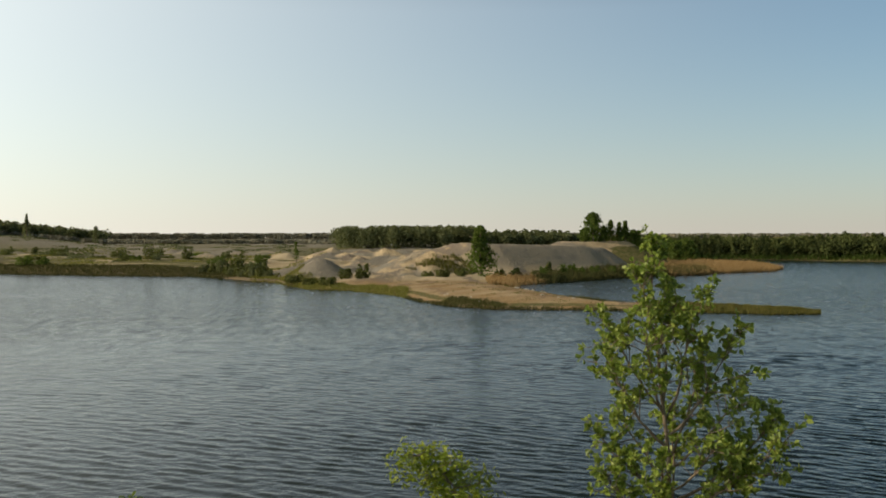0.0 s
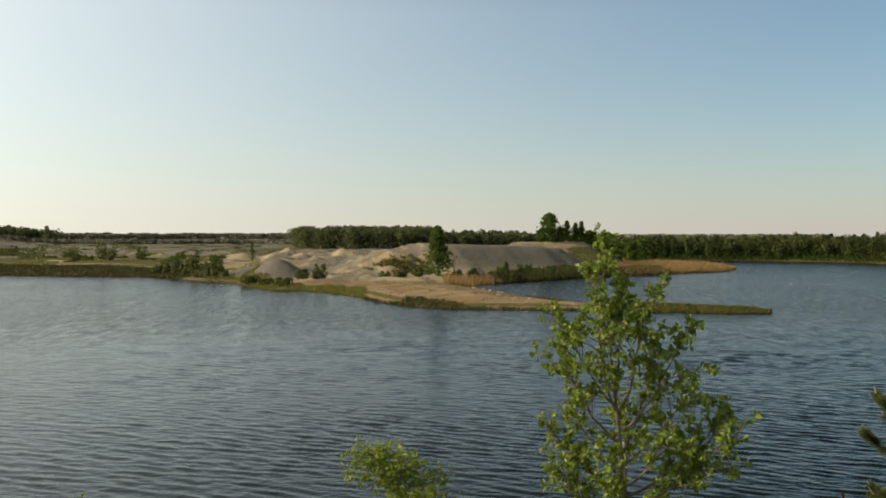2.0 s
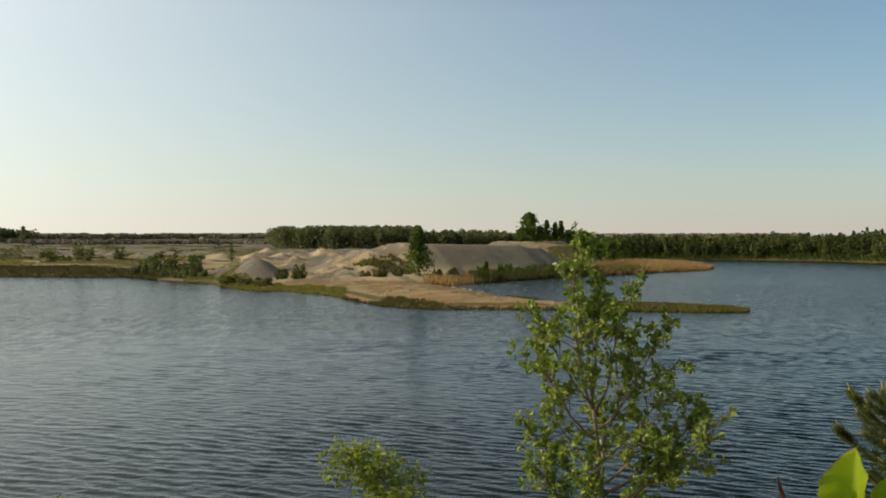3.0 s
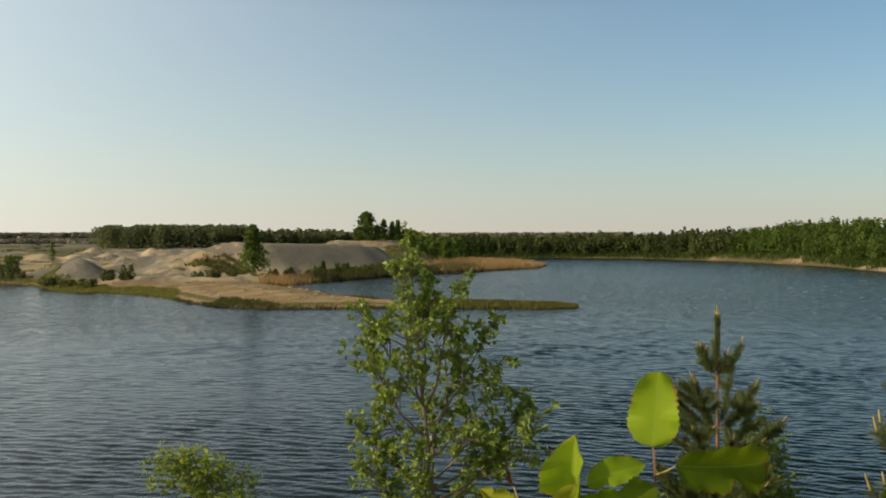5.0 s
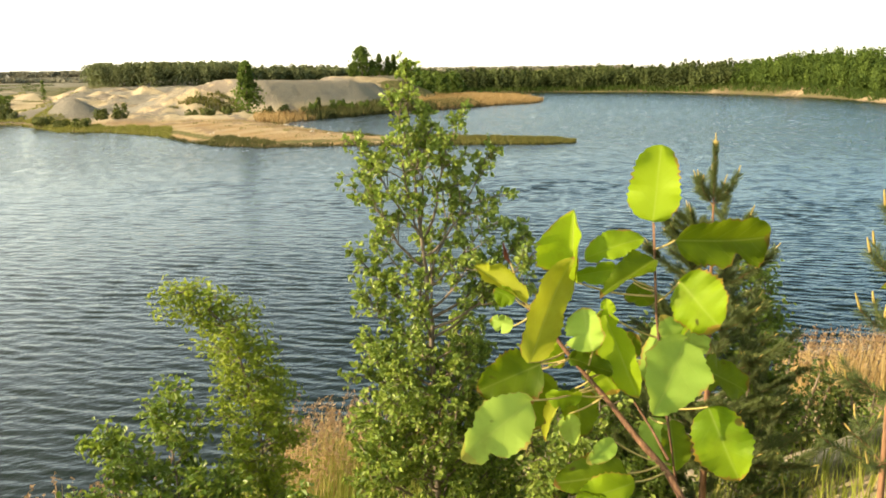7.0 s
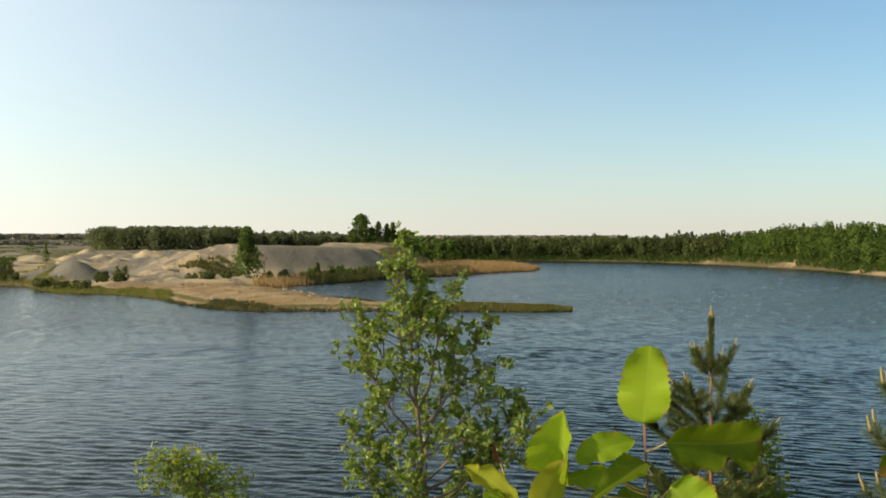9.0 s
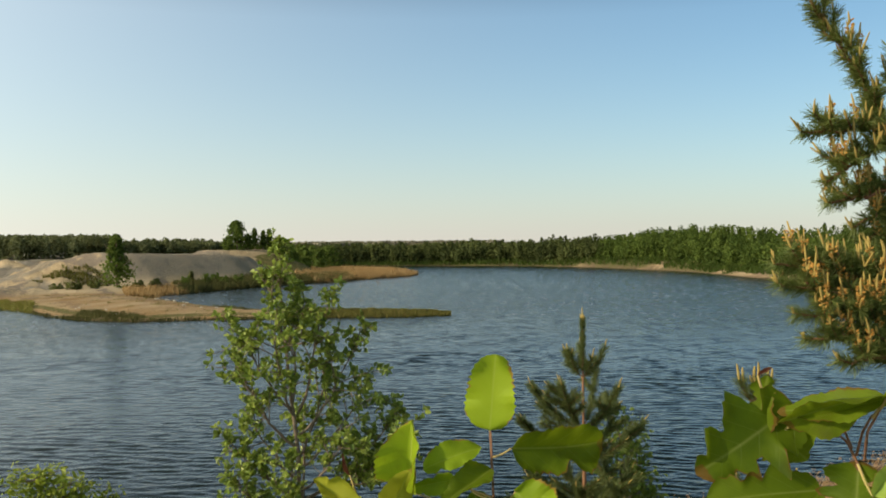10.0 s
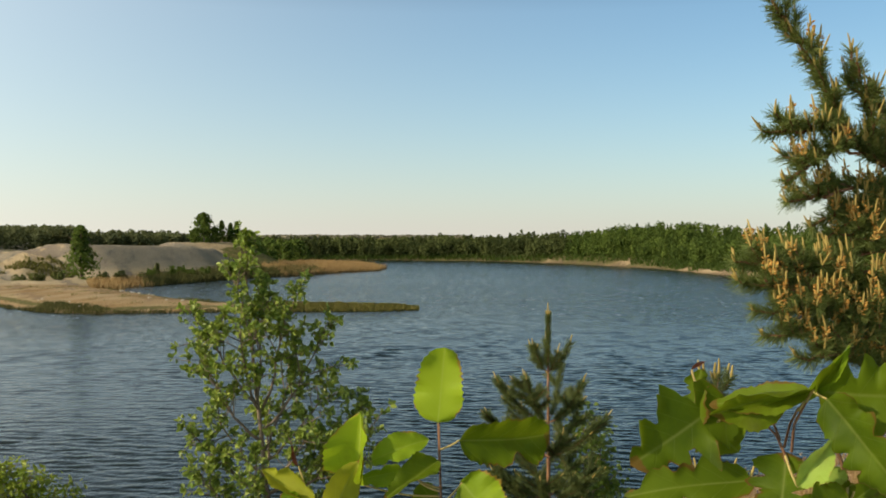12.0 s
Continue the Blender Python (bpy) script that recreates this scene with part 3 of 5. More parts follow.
# ---- far trees and scrub, one by one ----
def far_tree(x, y, h, r, kind, name, label, seed, material=None, count=220, size=0.55, category="tree", group=""):
    rng = np.random.default_rng(seed)
    z = land_z(x, y)
    root = thing(name, x, y, z, label, category, group)
    bend = rng.normal(0, 0.03 * h, 2)
    ts = np.linspace(0, 1, 7)
    pts = np.stack([bend[0] * ts ** 2, bend[1] * ts ** 2, -0.2 + ts * h * 0.93], 1)
    limbs = Pile().add(tube(pts, 0.028 * h * (1 - 0.85 * ts) + 0.01, 6))
    for k in range(8):
        t = 0.25 + 0.08 * k
        a = k * 2.4 + rng.random()
        p = np.array((bend[0] * t * t, bend[1] * t * t, h * 0.93 * t))
        e = p + np.array((math.cos(a) * r * 0.7, math.sin(a) * r * 0.7, h * 0.13))
        limbs.add(tube([p, (p + e) / 2 + (0, 0, -0.03 * h), e], [0.009 * h, 0.006 * h, 0.002 * h], 4))
    place_part("trunk", limbs.mesh("trunk", MAT_BARK, True), root)
    crown = Pile()
    if kind == "cone":
        crown.add(crown_cards(rng, 0, 0, 0, h, r, kind, count, size))
    else:
        for k in range(11):
            t = 0.16 + 0.74 * (k + 0.6 * rng.random()) / 10
            fat = (0.55 - 0.33 * t) if kind == "column" else (0.62 - 0.9 * (t - 0.5) ** 2)
            rad = r * fat * (0.7 + 0.6 * rng.random())
            a, off = k * 2.4 + rng.random(), r * 0.42 * (1.05 - t) * rng.random() ** 0.5
            zc = h * t
            crown.add(crown_cards(rng, bend[0] * t * t + off * math.cos(a), bend[1] * t * t + off * math.sin(a), zc - rad, min(2.3 * rad, h - zc + rad), rad * 1.25, "round", count // 11, size))
    me = crown.mesh("crown", material or MAT_FAR_WOOD)
    me.attributes.new("hue", "FLOAT", "POINT").data.foreach_set("value", np.full(len(me.vertices), 0.35 + 0.45 * rng.random(), np.float32))
    place_part("crown", me, root)
    return root


def scrub(x, y, h, r, seed, material=None, label="low dark green willow scrub by the water", count=420, size=0.42):
    """A bush: several lobes of leaves on a few short stems."""
    rng = np.random.default_rng(seed)
    root = thing("bush", x, y, land_z(x, y), label, "bush", "scrub round the pit")
    stems, leaves = Pile(), Pile()
    for k in range(5):
        a, q = k * 1.257 + rng.random(), r * (0.15 + 0.5 * rng.random())
        hh = h * (0.55 + 0.45 * rng.random()) if k else h
        cx, cy = q * math.cos(a), q * math.sin(a)
        stems.add(tube([(0, 0, -0.1), (cx * 0.5, cy * 0.5, hh * 0.4), (cx, cy, hh * 0.85)], [0.05, 0.035, 0.012], 5))
        leaves.add(crown_cards(rng, cx, cy, -0.1, hh, r * 0.62, "round" if k % 2 else "column", count // 5, size))
    place_part("stem", stems.mesh("stem", MAT_BARK, True), root)
    me = leaves.mesh("foliage", material or MAT_SHRUB)
    me.attributes.new("hue", "FLOAT", "POINT").data.foreach_set("value", np.full(len(me.vertices), 0.3 + 0.55 * rng.random(), np.float32))
    place_part("foliage", me, root)
    return root


far_tree(7.4, 188, 9.9, 4.6, "column", "birch", "tall leafy birch standing alone before the sand dump", 51, MAT_FAR_WOOD, 2600, 0.5)
CLUMP = "dark trees bunched on the crest of the sand"
far_tree(39.6, 250, 7.6, 4.4, "round", "round_tree", "broad dark round-headed tree on the sand crest", 52, None, 1000, 0.7, group=CLUMP)
for n, (x, y, h, r) in enumerate([(46.4, 262, 5.6, 1.3), (48.7, 262, 5.2, 1.2), (50.6, 263, 5.4, 1.3), (54.8, 266, 5.0, 1.1), (44.0, 259, 4.0, 1.6), (38.6, 258, 3.6, 1.4), (52.6, 262, 3.6, 1.6), (57.5, 266, 3.6, 1.7)]):
    far_tree(x * 0.965, y * 0.965, h, r * 1.5, "column" if h > 4.5 else "round", "slender_tree", "slender dark tree in the bunch on the crest", 60 + n, None, 420, 0.62, group=CLUMP)
for n, (x, y, h, r) in enumerate([(63, 272, 6.0, 2.8), (68, 276, 6.6, 2.6), (72, 282, 7.2, 2.8), (76, 290, 6.8, 2.7), (66, 290, 7.5, 3.0), (59, 270, 5.4, 2.4), (80, 305, 7.0, 2.8), (84, 318, 7.0, 3.0), (74, 310, 7.5, 3.0)]):
    far_tree(x, y, h, r * 1.25, "round" if n % 3 else "column", "shore_tree", "leafy tree at the root of the reed spit", 80 + n, None, 520, 0.8, group="trees behind the reed spit")
far_tree(-41.5, 268, 6.0, 1.1, "column", "small_tree", "small slim tree on the far flat", 95, None, 160, 0.5)
far_tree(-215, 490, 12, 2.8, "cone", "spruce", "tall pointed spruce above the western wood", 96, MAT_FAR_HAZED, 260, 1.0)
far_tree(-172, 470, 9, 2.6, "round", "field_tree", "lone round tree at the wood's end", 97, MAT_FAR_HAZED, 200, 0.9)

n = 0
for x, y, h, r in [(-55, 219, 3.4, 1.8), (-52.5, 217, 4.2, 1.6), (-50, 214.5, 3.2, 1.8), (-48, 212, 4.4, 1.7), (-46, 209, 3.4, 1.8), (-44.5, 207, 4.8, 1.6), (-42.5, 204, 3.8, 1.7), (-41, 201, 4.6, 1.6), (-39.5, 199, 3.4, 1.7), (-38, 197, 4.0, 1.5), (-36, 195, 3.0, 1.5), (-47, 216, 4.6, 1.9), (-43, 210, 5.0, 1.9), (-39, 205, 4.9, 1.8)]:
    n += 1
    scrub(x, y, h * (1.0 if n % 3 == 0 else 0.55), r * 1.15, 100 + n, MAT_FAR_HAZED if n % 2 else MAT_SHRUB, size=0.46)
for x, y, h, r, green in [(-80, 258, 4.6, 2.0, 1), (-72, 266, 3.4, 2.2, 1), (-84, 250, 2.2, 1.8, 1), (-110, 290, 3.0, 4.2, 1), (-118, 292, 2.6, 3.6, 1), (-96, 280, 2.2, 3.0, 1), (-60, 255, 2.0, 2.4, 1), (-105, 238, 2.6, 3.4, 0), (-100, 237, 2.0, 2.6, 0), (-15.2, 178, 3.0, 1.9, 1), (-18.0, 176, 2.0, 1.7, 1), (-28, 176, 1.6, 2.4, 1), (-125, 262, 2.2, 3.0, 0), (-138, 300, 3.0, 3.0, 1), (-90, 300, 2.4, 3.2, 1), (-64, 282, 2.6, 3.0, 1), (-50, 262, 2.2, 2.6, 0), (-20.5, 166, 1.5, 2.2, 1), (-24, 171, 1.3, 2.0, 1)]:
    n += 1
    scrub(x, y, h, r, 100 + n, MAT_SHRUB if green else MAT_FAR_WOOD, "low green bush on the turf flat", 420, 0.42)
brush = np.random.default_rng(99)
for k in range(34):
    x, y = -188 + 145 * brush.random(), 236 + 110 * brush.random() ** 1.3
    n += 1
    scrub(x, y, 0.8 + 2.4 * brush.random() ** 2, 1.2 + 3.4 * brush.random(), 100 + n, (MAT_FAR_HAZED, MAT_SHRUB, MAT_FAR_WOOD)[k % 3], "scattered low bush on the rough flat", 300, 0.45)
for x, y in [(43, 258), (46, 259), (49, 260), (52, 262), (55, 263), (58, 265), (61, 268)]:
    n += 1
    scrub(x + 1.5, y + 1, 2.4 + 1.6 * ((n * 37) % 10) / 10, 2.1, 100 + n, MAT_FAR_WOOD, "dark scrub under the trees on the crest", 460, 0.5)
for x, y, h, r, green in [(0, 182, 2.3, 1.8, 1), (3.5, 183, 1.9, 1.5, 1), (-3, 186, 1.8, 2.0, 1), (11.5, 187, 2.6, 1.6, 1), (14.5, 190, 2.2, 1.6, 1), (20.5, 194, 2.6, 1.4, 0), (25, 198, 3.0, 1.5, 0), (29, 201, 2.4, 1.6, 0), (33, 205, 2.7, 1.5, 0), (37, 209, 2.4, 1.6, 0), (42, 214, 2.8, 1.6, 0), (47, 219, 2.6, 1.8, 0), (22, 197, 3.6, 0.9, 1), (27.5, 203, 2.9, 1.0, 0)]:
    n += 1
    scrub(x, y, h * (0.7 if x < 12 else 0.9), r, 100 + n, MAT_SHRUB if green else MAT_FAR_WOOD, "dark scrub at the foot of the sand dump", 420, 0.36)


# ---- pale stones on the spit ----
MAT_STONE = bark_material("pale_stone", (0.34, 0.31, 0.27), (0.56, 0.53, 0.48), 5.0)
stones = np.random.default_rng(77)
for k in range(18):
    x, y = (17 - 1.5 * stones.random() - k * 0.5, 148 + k * 1.2) if k < 9 else (-4 + 22 * stones.random(), 124 + 16 * stones.random())
    bm = bmesh.new()
    bmesh.ops.create_icosphere(bm, subdivisions=2, radius=0.16 + 0.22 * stones.random())
    for vert in bm.verts:
        vert.co *= 0.8 + 0.35 * noise.noise(vert.co * 4 + Vector((k, 0, 0)))
        vert.co.z *= 0.6
    me = bpy.data.meshes.new("stone")
    bm.to_mesh(me)
    bm.free()
    me.materials.append(MAT_STONE)
    ob = tagged(new("stone", me), "pale rounded stone lying on the sandy spit", "stone", "stones on the spit")
    ob.location = (x, y, land_z(x, y) + 0.04)


# ---- reeds and sedge ----
def scatter(seed, count, box, keep):
    """Points at random in box = (x0, y0, x1, y1) where keep(x, y, inland distance) holds."""
    rng = np.random.default_rng(seed)
    x = box[0] + (box[2] - box[0]) * rng.random(count)
    y = box[1] + (box[3] - box[1]) * rng.random(count)
    sd = inland(x, y)
    ok = keep(x, y, sd)
    return rng, x[ok], y[ok], np.maximum(land(x[ok], y[ok], sd[ok]), 0.0)


def reed_bed(name, label, material, seed, count, box, keep, height, width, lean=0.12):
    rng, x, y, z = scatter(seed, count, box, keep)
    tall = height * (0.85 + 0.45 * wobble(x, y, 3.1, seed) + 0.25 * wobble(x, y, 1.1, seed + 1))
    tagged(new(name, mesh_np(name, *blades(rng, x, y, z, tall, width, lean * 1.5), material)), label, "reeds", kind="stuff")


reed_bed("spit_sedge", "olive green sedge covering the tip of the low spit", MAT_SEDGE, 201, 44200, (24, 110, 49, 124), lambda x, y, s: (s > -0.7) & (s < 6) & (wobble(x, y, 5, 71) + (x - 27) * 0.2 > -0.2), 0.42, 0.06)
reed_bed("spit_edge_sedge", "dark sedge along the edge of the sandy spit", MAT_BANK, 202, 44200, (-6, 112, 30, 140), lambda x, y, s: (s > -0.5) & (s < (0.75 + 3.0 * smooth(5, 2.5, np.abs(x - 4)) + 0.7 * wobble(x, y, 5, 72)) * smooth(-3, 1, x)), 0.5, 0.06, 0.3)
reed_bed("shore_sedge", "yellow-green sedge along the shore below the gravel heap", MAT_FRESH, 203, 68000, (-40, 140, -3, 196), lambda x, y, s: (s > -0.6) & (s < 4.5 + 2 * wobble(x, y, 6, 76)) & (x < -5.5 + wobble(x, y, 4, 74)), 0.5, 0.08, 0.35)
reed_bed("reed_spit_reeds", "tan dry reed bed on the long far spit", MAT_REED, 204, 102000, (52, 215, 98, 310), lambda x, y, s: (s > -0.8) & (s < 26) & (np.hypot(x - 46, y - 253) > 15), 1.25, 0.11)
reed_bed("spit_tufts", "thin tufts of grass on the sandy spit", MAT_SEDGE, 210, 15300, (-12, 116, 24, 172), lambda x, y, s: (s > 1.0) & (wobble(x, y, 7, 78) + 0.5 * wobble(x, y, 2.5, 79) > 0.42), 0.32, 0.05)
reed_bed("ramp_scrub", "low olive brush at the foot of the lit sand ramp", MAT_SEDGE, 212, 10200, (-8, 188, 12, 212), lambda x, y, s: (s > 3) & (np.hypot((x - 0.5) / 6.5, (y - 200) / 5) + 0.9 * wobble(x, y, 4, 80) < 0.75), 0.8, 0.14, 0.45)
reed_bed("inlet_reeds", "dry brown reeds lining the inlet", MAT_REED, 205, 61200, (8, 168, 60, 228), lambda x, y, s: (s > -0.8) & (s < 7) & (wobble(x, y, 12, 75) + 1.2 * smooth(24, 17, x) > 0.75), 1.15, 0.09)
reed_bed("inlet_sedge", "dark green sedge along the inlet under the dump", MAT_BANK, 206, 61200, (18, 180, 66, 240), lambda x, y, s: (s > -0.6) & (s < 9), 1.5, 0.10)
reed_bed("west_bank_sedge", "dark green reeds along the western bank", MAT_BANK, 207, 180000, (-200, 205, -40, 262), lambda x, y, s: (s > -1.0) & (s < 8), 0.5, 0.12, 0.35)
reed_bed("flat_grass", "rough yellow-green grass on the western flat", MAT_FRESH, 208, 68000, (-180, 215, -34, 330), lambda x, y, s: (s > 6) & (wobble(x, y, 26, 77) > 0.35), 0.6, 0.16)
reed_bed("east_shore_scrub", "low scrub fringe above the eastern sand bluff", MAT_FAR_WOOD, 209, 90000, (60, 60, 200, 385), lambda x, y, s: (s > 0.6) & (s < 13) & (x > 92) & ((s > 2.2 + 0.8 * wobble(x, y, 15, 29)) | (wobble(x, y, 34, 25) + 0.3 * wobble(x, y, 9, 26) < 0.22) | (y > 315)), 1.9, 0.30, 0.35)


# ---- the near bank: grass and reeds ----
def bank_growth():
    wedge = lambda x, y: (np.arctan2(x, y) > -0.60) & (np.arctan2(x, y) < 0.98)
    rng, x, y, z = scatter(221, 90000, (-16, 3, 30, 30), lambda x, y, s: wedge(x, y) & (s > 0.6) & (s < 19) & (wobble(x, y, 5, 81) > -0.25 + 1.3 * smooth(5.6, 7.8, x)))
    tagged(new("bank_grass", mesh_np("bank_grass", *blades(rng, x, y, z, 0.45, 0.016, 0.3), MAT_GRASS)), "rough green grass on the near bank", "grass", kind="stuff")
    rng, x, y, z = scatter(222, 60000, (-14, 15, 32, 32), lambda x, y, s: wedge(x, y) & (s > -0.7) & (s < 3.2) & ((np.arctan2(x, y) < 0.33) | (np.arctan2(x, y) > 0.585)) & (wobble(x, y, 5, 82) + smooth(4, 10, x) + 0.9 * smooth(1.7, 0.6, np.abs(x - 1.7)) + 0.35 * smooth(-1, -3.5, x) > 0.28))
    v, f = blades(rng, x, y, z, 1.35, 0.014, 0.10)
    tagged(new("shore_reeds", mesh_np("shore_reeds", v, f, MAT_STRAW)), "dry straw-coloured reeds at the near waterline", "reeds", kind="stuff")
    tips = v.reshape(-1, 5, 3)[:, 4]
    tips = tips[rng.random(len(tips)) < 0.4]
    plume = np.repeat(tips, 5, 0) + rng.normal(0, 1, (len(tips) * 5, 3)) * (0.03, 0.03, 0.07)
    tagged(new("reed_plumes", mesh_np("reed_plumes", *leaf_cards(rng, plume, np.tile((0.3, -1, 0.2), (len(plume), 1)), 0.10, 0.03), MAT_PLUME)), "pinkish brown feathery reed heads", "reeds", kind="stuff")
    rng, x, y, z = scatter(223, 26000, (-6, 9, 8, 25), lambda x, y, s: (s > 0.8) & (s < 13) & (wobble(x, y, 4, 83) > -0.25) & (np.abs(x - 1.0) < 2.6))
    tagged(new("tall_grass", mesh_np("tall_grass", *blades(rng, x, y, z, 1.15, 0.018, 0.22), MAT_GRASS)), "tall yellow-green grass between the saplings", "grass", kind="stuff")


MAT_GRASS = leaf_material("bank_grass_blades", (0.11, 0.14, 0.025), (0.22, 0.25, 0.045), (0.40, 0.36, 0.12), (0.45, 0.5, 0.08), 0.36, 0.6, 0.15)
MAT_STRAW = leaf_material("straw_reed", (0.30, 0.20, 0.085), (0.46, 0.33, 0.15), (0.60, 0.47, 0.25), (0.5, 0.38, 0.16), 0.25, 0.75, 0.12)
MAT_PLUME = leaf_material("reed_plume", (0.30, 0.19, 0.11), (0.43, 0.29, 0.18), (0.56, 0.41, 0.27), (0.5, 0.35, 0.2), 0.3, 0.9, 0.05)
bank_growth()

# ---- broadleaved saplings on the bank ----
MAT_ALDER = leaf_material("alder_leaf", (0.065, 0.115, 0.024), (0.18, 0.26, 0.048), (0.42, 0.50, 0.12), (0.48, 0.59, 0.09), 0.36, 0.42, 0.3)
MAT_WILLOW = leaf_material("willow_leaf", (0.10, 0.155, 0.022), (0.19, 0.265, 0.036), (0.34, 0.40, 0.07), (0.55, 0.64, 0.07), 0.46, 0.45, 0.3)
MAT_DUSK = leaf_material("dark_bush_leaf", (0.03, 0.05, 0.012), (0.06, 0.09, 0.02), (0.12, 0.15, 0.035), (0.2, 0.25, 0.04), 0.25, 0.5, 0.2)
MAT_SALLOW = leaf_material("sallow_leaf", (0.055, 0.105, 0.02), (0.12, 0.195, 0.035), (0.28, 0.36, 0.07), (0.46, 0.58, 0.07), 0.4, 0.38, 0.45)


def leaves_at(rng, pts, length, width):
    """Real leaf shapes: six corners, pointed, folded on the midrib, hanging a little."""
    n = len(pts)
    size = (0.6 + 0.7 * rng.random(n))[:, None]
    along = unit(rng.normal(0, 1, (n, 3)) * (1, 1, 0.6) + (0, 0, -0.25))
    nrm = unit(rng.normal(0, 1, (n, 3)) * 0.7 + (-0.35, -0.25, 0.75))
    side = unit(np.cross(nrm, along))
    nrm = np.cross(along, side)
    L, S, N = along * length * size, side * width * 0.5 * size, nrm * width * 0.16 * size
    v = np.stack([pts, pts + L * 0.32 + S + N, pts + L * 0.72 + S * 0.82 + N, pts + L - N, pts + L * 0.72 - S * 0.82 + N, pts + L * 0.32 - S + N], 1).reshape(-1, 3)
    i = np.arange(n)[:, None] * 6
    f = np.concatenate([i + np.array((0, 1, 2, 3)), i + np.array((0, 3, 4, 5))], 0)
    return v, f


def sapling(name, label, base, spine, depth, reach, limbs, twigs, per_twig, leaf, wide, material, bark, seed, rise=0.9, bare=0.06, radius=0.035, cloud=0.09, category="sapling", skew=0.0):
    """A young tree. spine: its stem as points from the ground up; depth, reach: how far limbs reach at
    so many metres below the top; each limb bears twigs with bunches of leaves at their ends."""
    rng = np.random.default_rng(seed)
    origin = np.array(base, float)
    root = thing(name, *base, label, category)
    spine = np.asarray(spine, float) - origin
    seg = np.concatenate([[0], np.cumsum(np.linalg.norm(np.diff(spine, axis=0), axis=1))])
    total = seg[-1]

    def along(s):
        return np.stack([np.interp(s, seg, spine[:, c]) for c in range(3)], -1)

    ss = np.linspace(0, total, 26)
    pts = along(ss)
    for c in (0, 1):
        pts[1:-1, c] += rng.normal(0, 0.012, 24)
    trunk = Pile().add(tube(pts, radius * (1 - ss / total) ** 0.8 + 0.004, 7))
    place_part("trunk", trunk.mesh("trunk", bark, True), root)
    spots = []
    levels = np.linspace(bare, 0.985, 60)
    share = np.cumsum(np.interp(total * (1 - levels), depth, reach) + 0.08)
    share = (share - share[0]) / (share[-1] - share[0])
    for k in range(limbs):
        s = total * float(np.interp((k + rng.random()) / limbs, share, levels))
        down = total - s
        a = k * 2.39996 + rng.normal(0, 0.35)
        p0 = along(np.array([s]))[0]
        up = rise * (0.7 + 0.6 * rng.random())
        reach_k, part_k = 0.0, 0.68 + 0.45 * rng.random()
        for _ in range(6):
            reach_k = 0.5 * reach_k + 0.5 * float(np.interp(down - reach_k * up, depth, reach)) * part_k
        out = np.array((math.cos(a), math.sin(a), 0.0))
        reach_k *= 1 + skew * math.cos(a) * min(1, max(0, down - 1.2))
        tt = np.linspace(0, 1, 7)[:, None]
        limb = p0 + out * reach_k * tt + np.array((0, 0, 1.0)) * reach_k * up * tt ** 1.35 + rng.normal(0, 0.012, (7, 3)) * tt
        limb_pile = Pile().add(tube(limb, np.linspace(radius * 0.34, 0.003, 7), 5))
        count = max(3, round(twigs * min(1.3, reach_k / 0.65)))
        for j in range(count):
            t = 0.25 + 0.75 * (j + rng.random()) / count
            q = np.array([np.interp(t, tt[:, 0], limb[:, c]) for c in range(3)])
            way = unit(rng.normal(0, 1, 3) * (1, 1, 0.6) + out * 0.5 + (0, 0, 0.35))
            end = q + way * (0.10 + 0.16 * rng.random()) * (0.6 + 0.8 * min(1, reach_k))
            limb_pile.add(tube([q, (q + end) / 2 + (0, 0, -0.01), end], [0.004, 0.003, 0.0015], 3))
            m = max(2, int(rng.poisson(per_twig)))
            u = rng.random((m, 1)) ** 0.6
            spots.append(q + (end - q) * u + rng.normal(0, cloud * 0.45, (m, 3)))
        place_part("limb", limb_pile.mesh("limb", bark, True), root)
    top = along(np.array([total]))[0]
    spots.append(top + np.clip(rng.normal(0, 0.08, (per_twig * 8, 3)), -0.13, 0.13) * (1, 1, 1.6) - (0, 0, 0.14))
    place_part("crown", mesh_np("crown", *leaves_at(rng, np.concatenate(spots), leaf, wide), material), root)
    return root


def rooted(x, y):
    return (x, y, land_z(x, y) - 0.05)


def clustered_leaves(rng, ends, ways, per, length, width, spread):
    """Leaves in rosettes at the ends of twigs, standing out round each end."""
    n = len(ends)
    count = np.maximum(3, rng.poisson(per, n))
    which = np.repeat(np.arange(n), count)
    m = len(which)
    along = unit(ways[which] * 0.55 + rng.normal(0, 0.75, (m, 3)) + (0, 0, 0.05))
    p = ends[which] - ways[which] * (rng.random((m, 1)) * spread) + along * 0.012
    size = (0.55 + 0.65 * rng.random(m))[:, None]
    nrm = unit(rng.normal(0, 0.6, (m, 3)) + (-0.2, -0.25, 0.75))
    side = unit(np.cross(nrm, along))
    nrm = np.cross(along, side)
    L, S, N = along * length * size, side * width * 0.5 * size, nrm * width * 0.2 * size
    v = np.stack([p, p + L * 0.25 + S * 0.8 + N, p + L * 0.6 + S + N, p + L * 0.92 + S * 0.45 - N * 0.3, p + L - N, p + L * 0.92 - S * 0.45 - N * 0.3, p + L * 0.6 - S + N, p + L * 0.25 - S * 0.8 + N], 1).reshape(-1, 3)
    i = np.arange(m)[:, None] * 8
    f = np.concatenate([i + np.array(q) for q in ((0, 1, 2, 3), (0, 3, 4, 5), (0, 5, 6, 7))], 0)
    return v, f


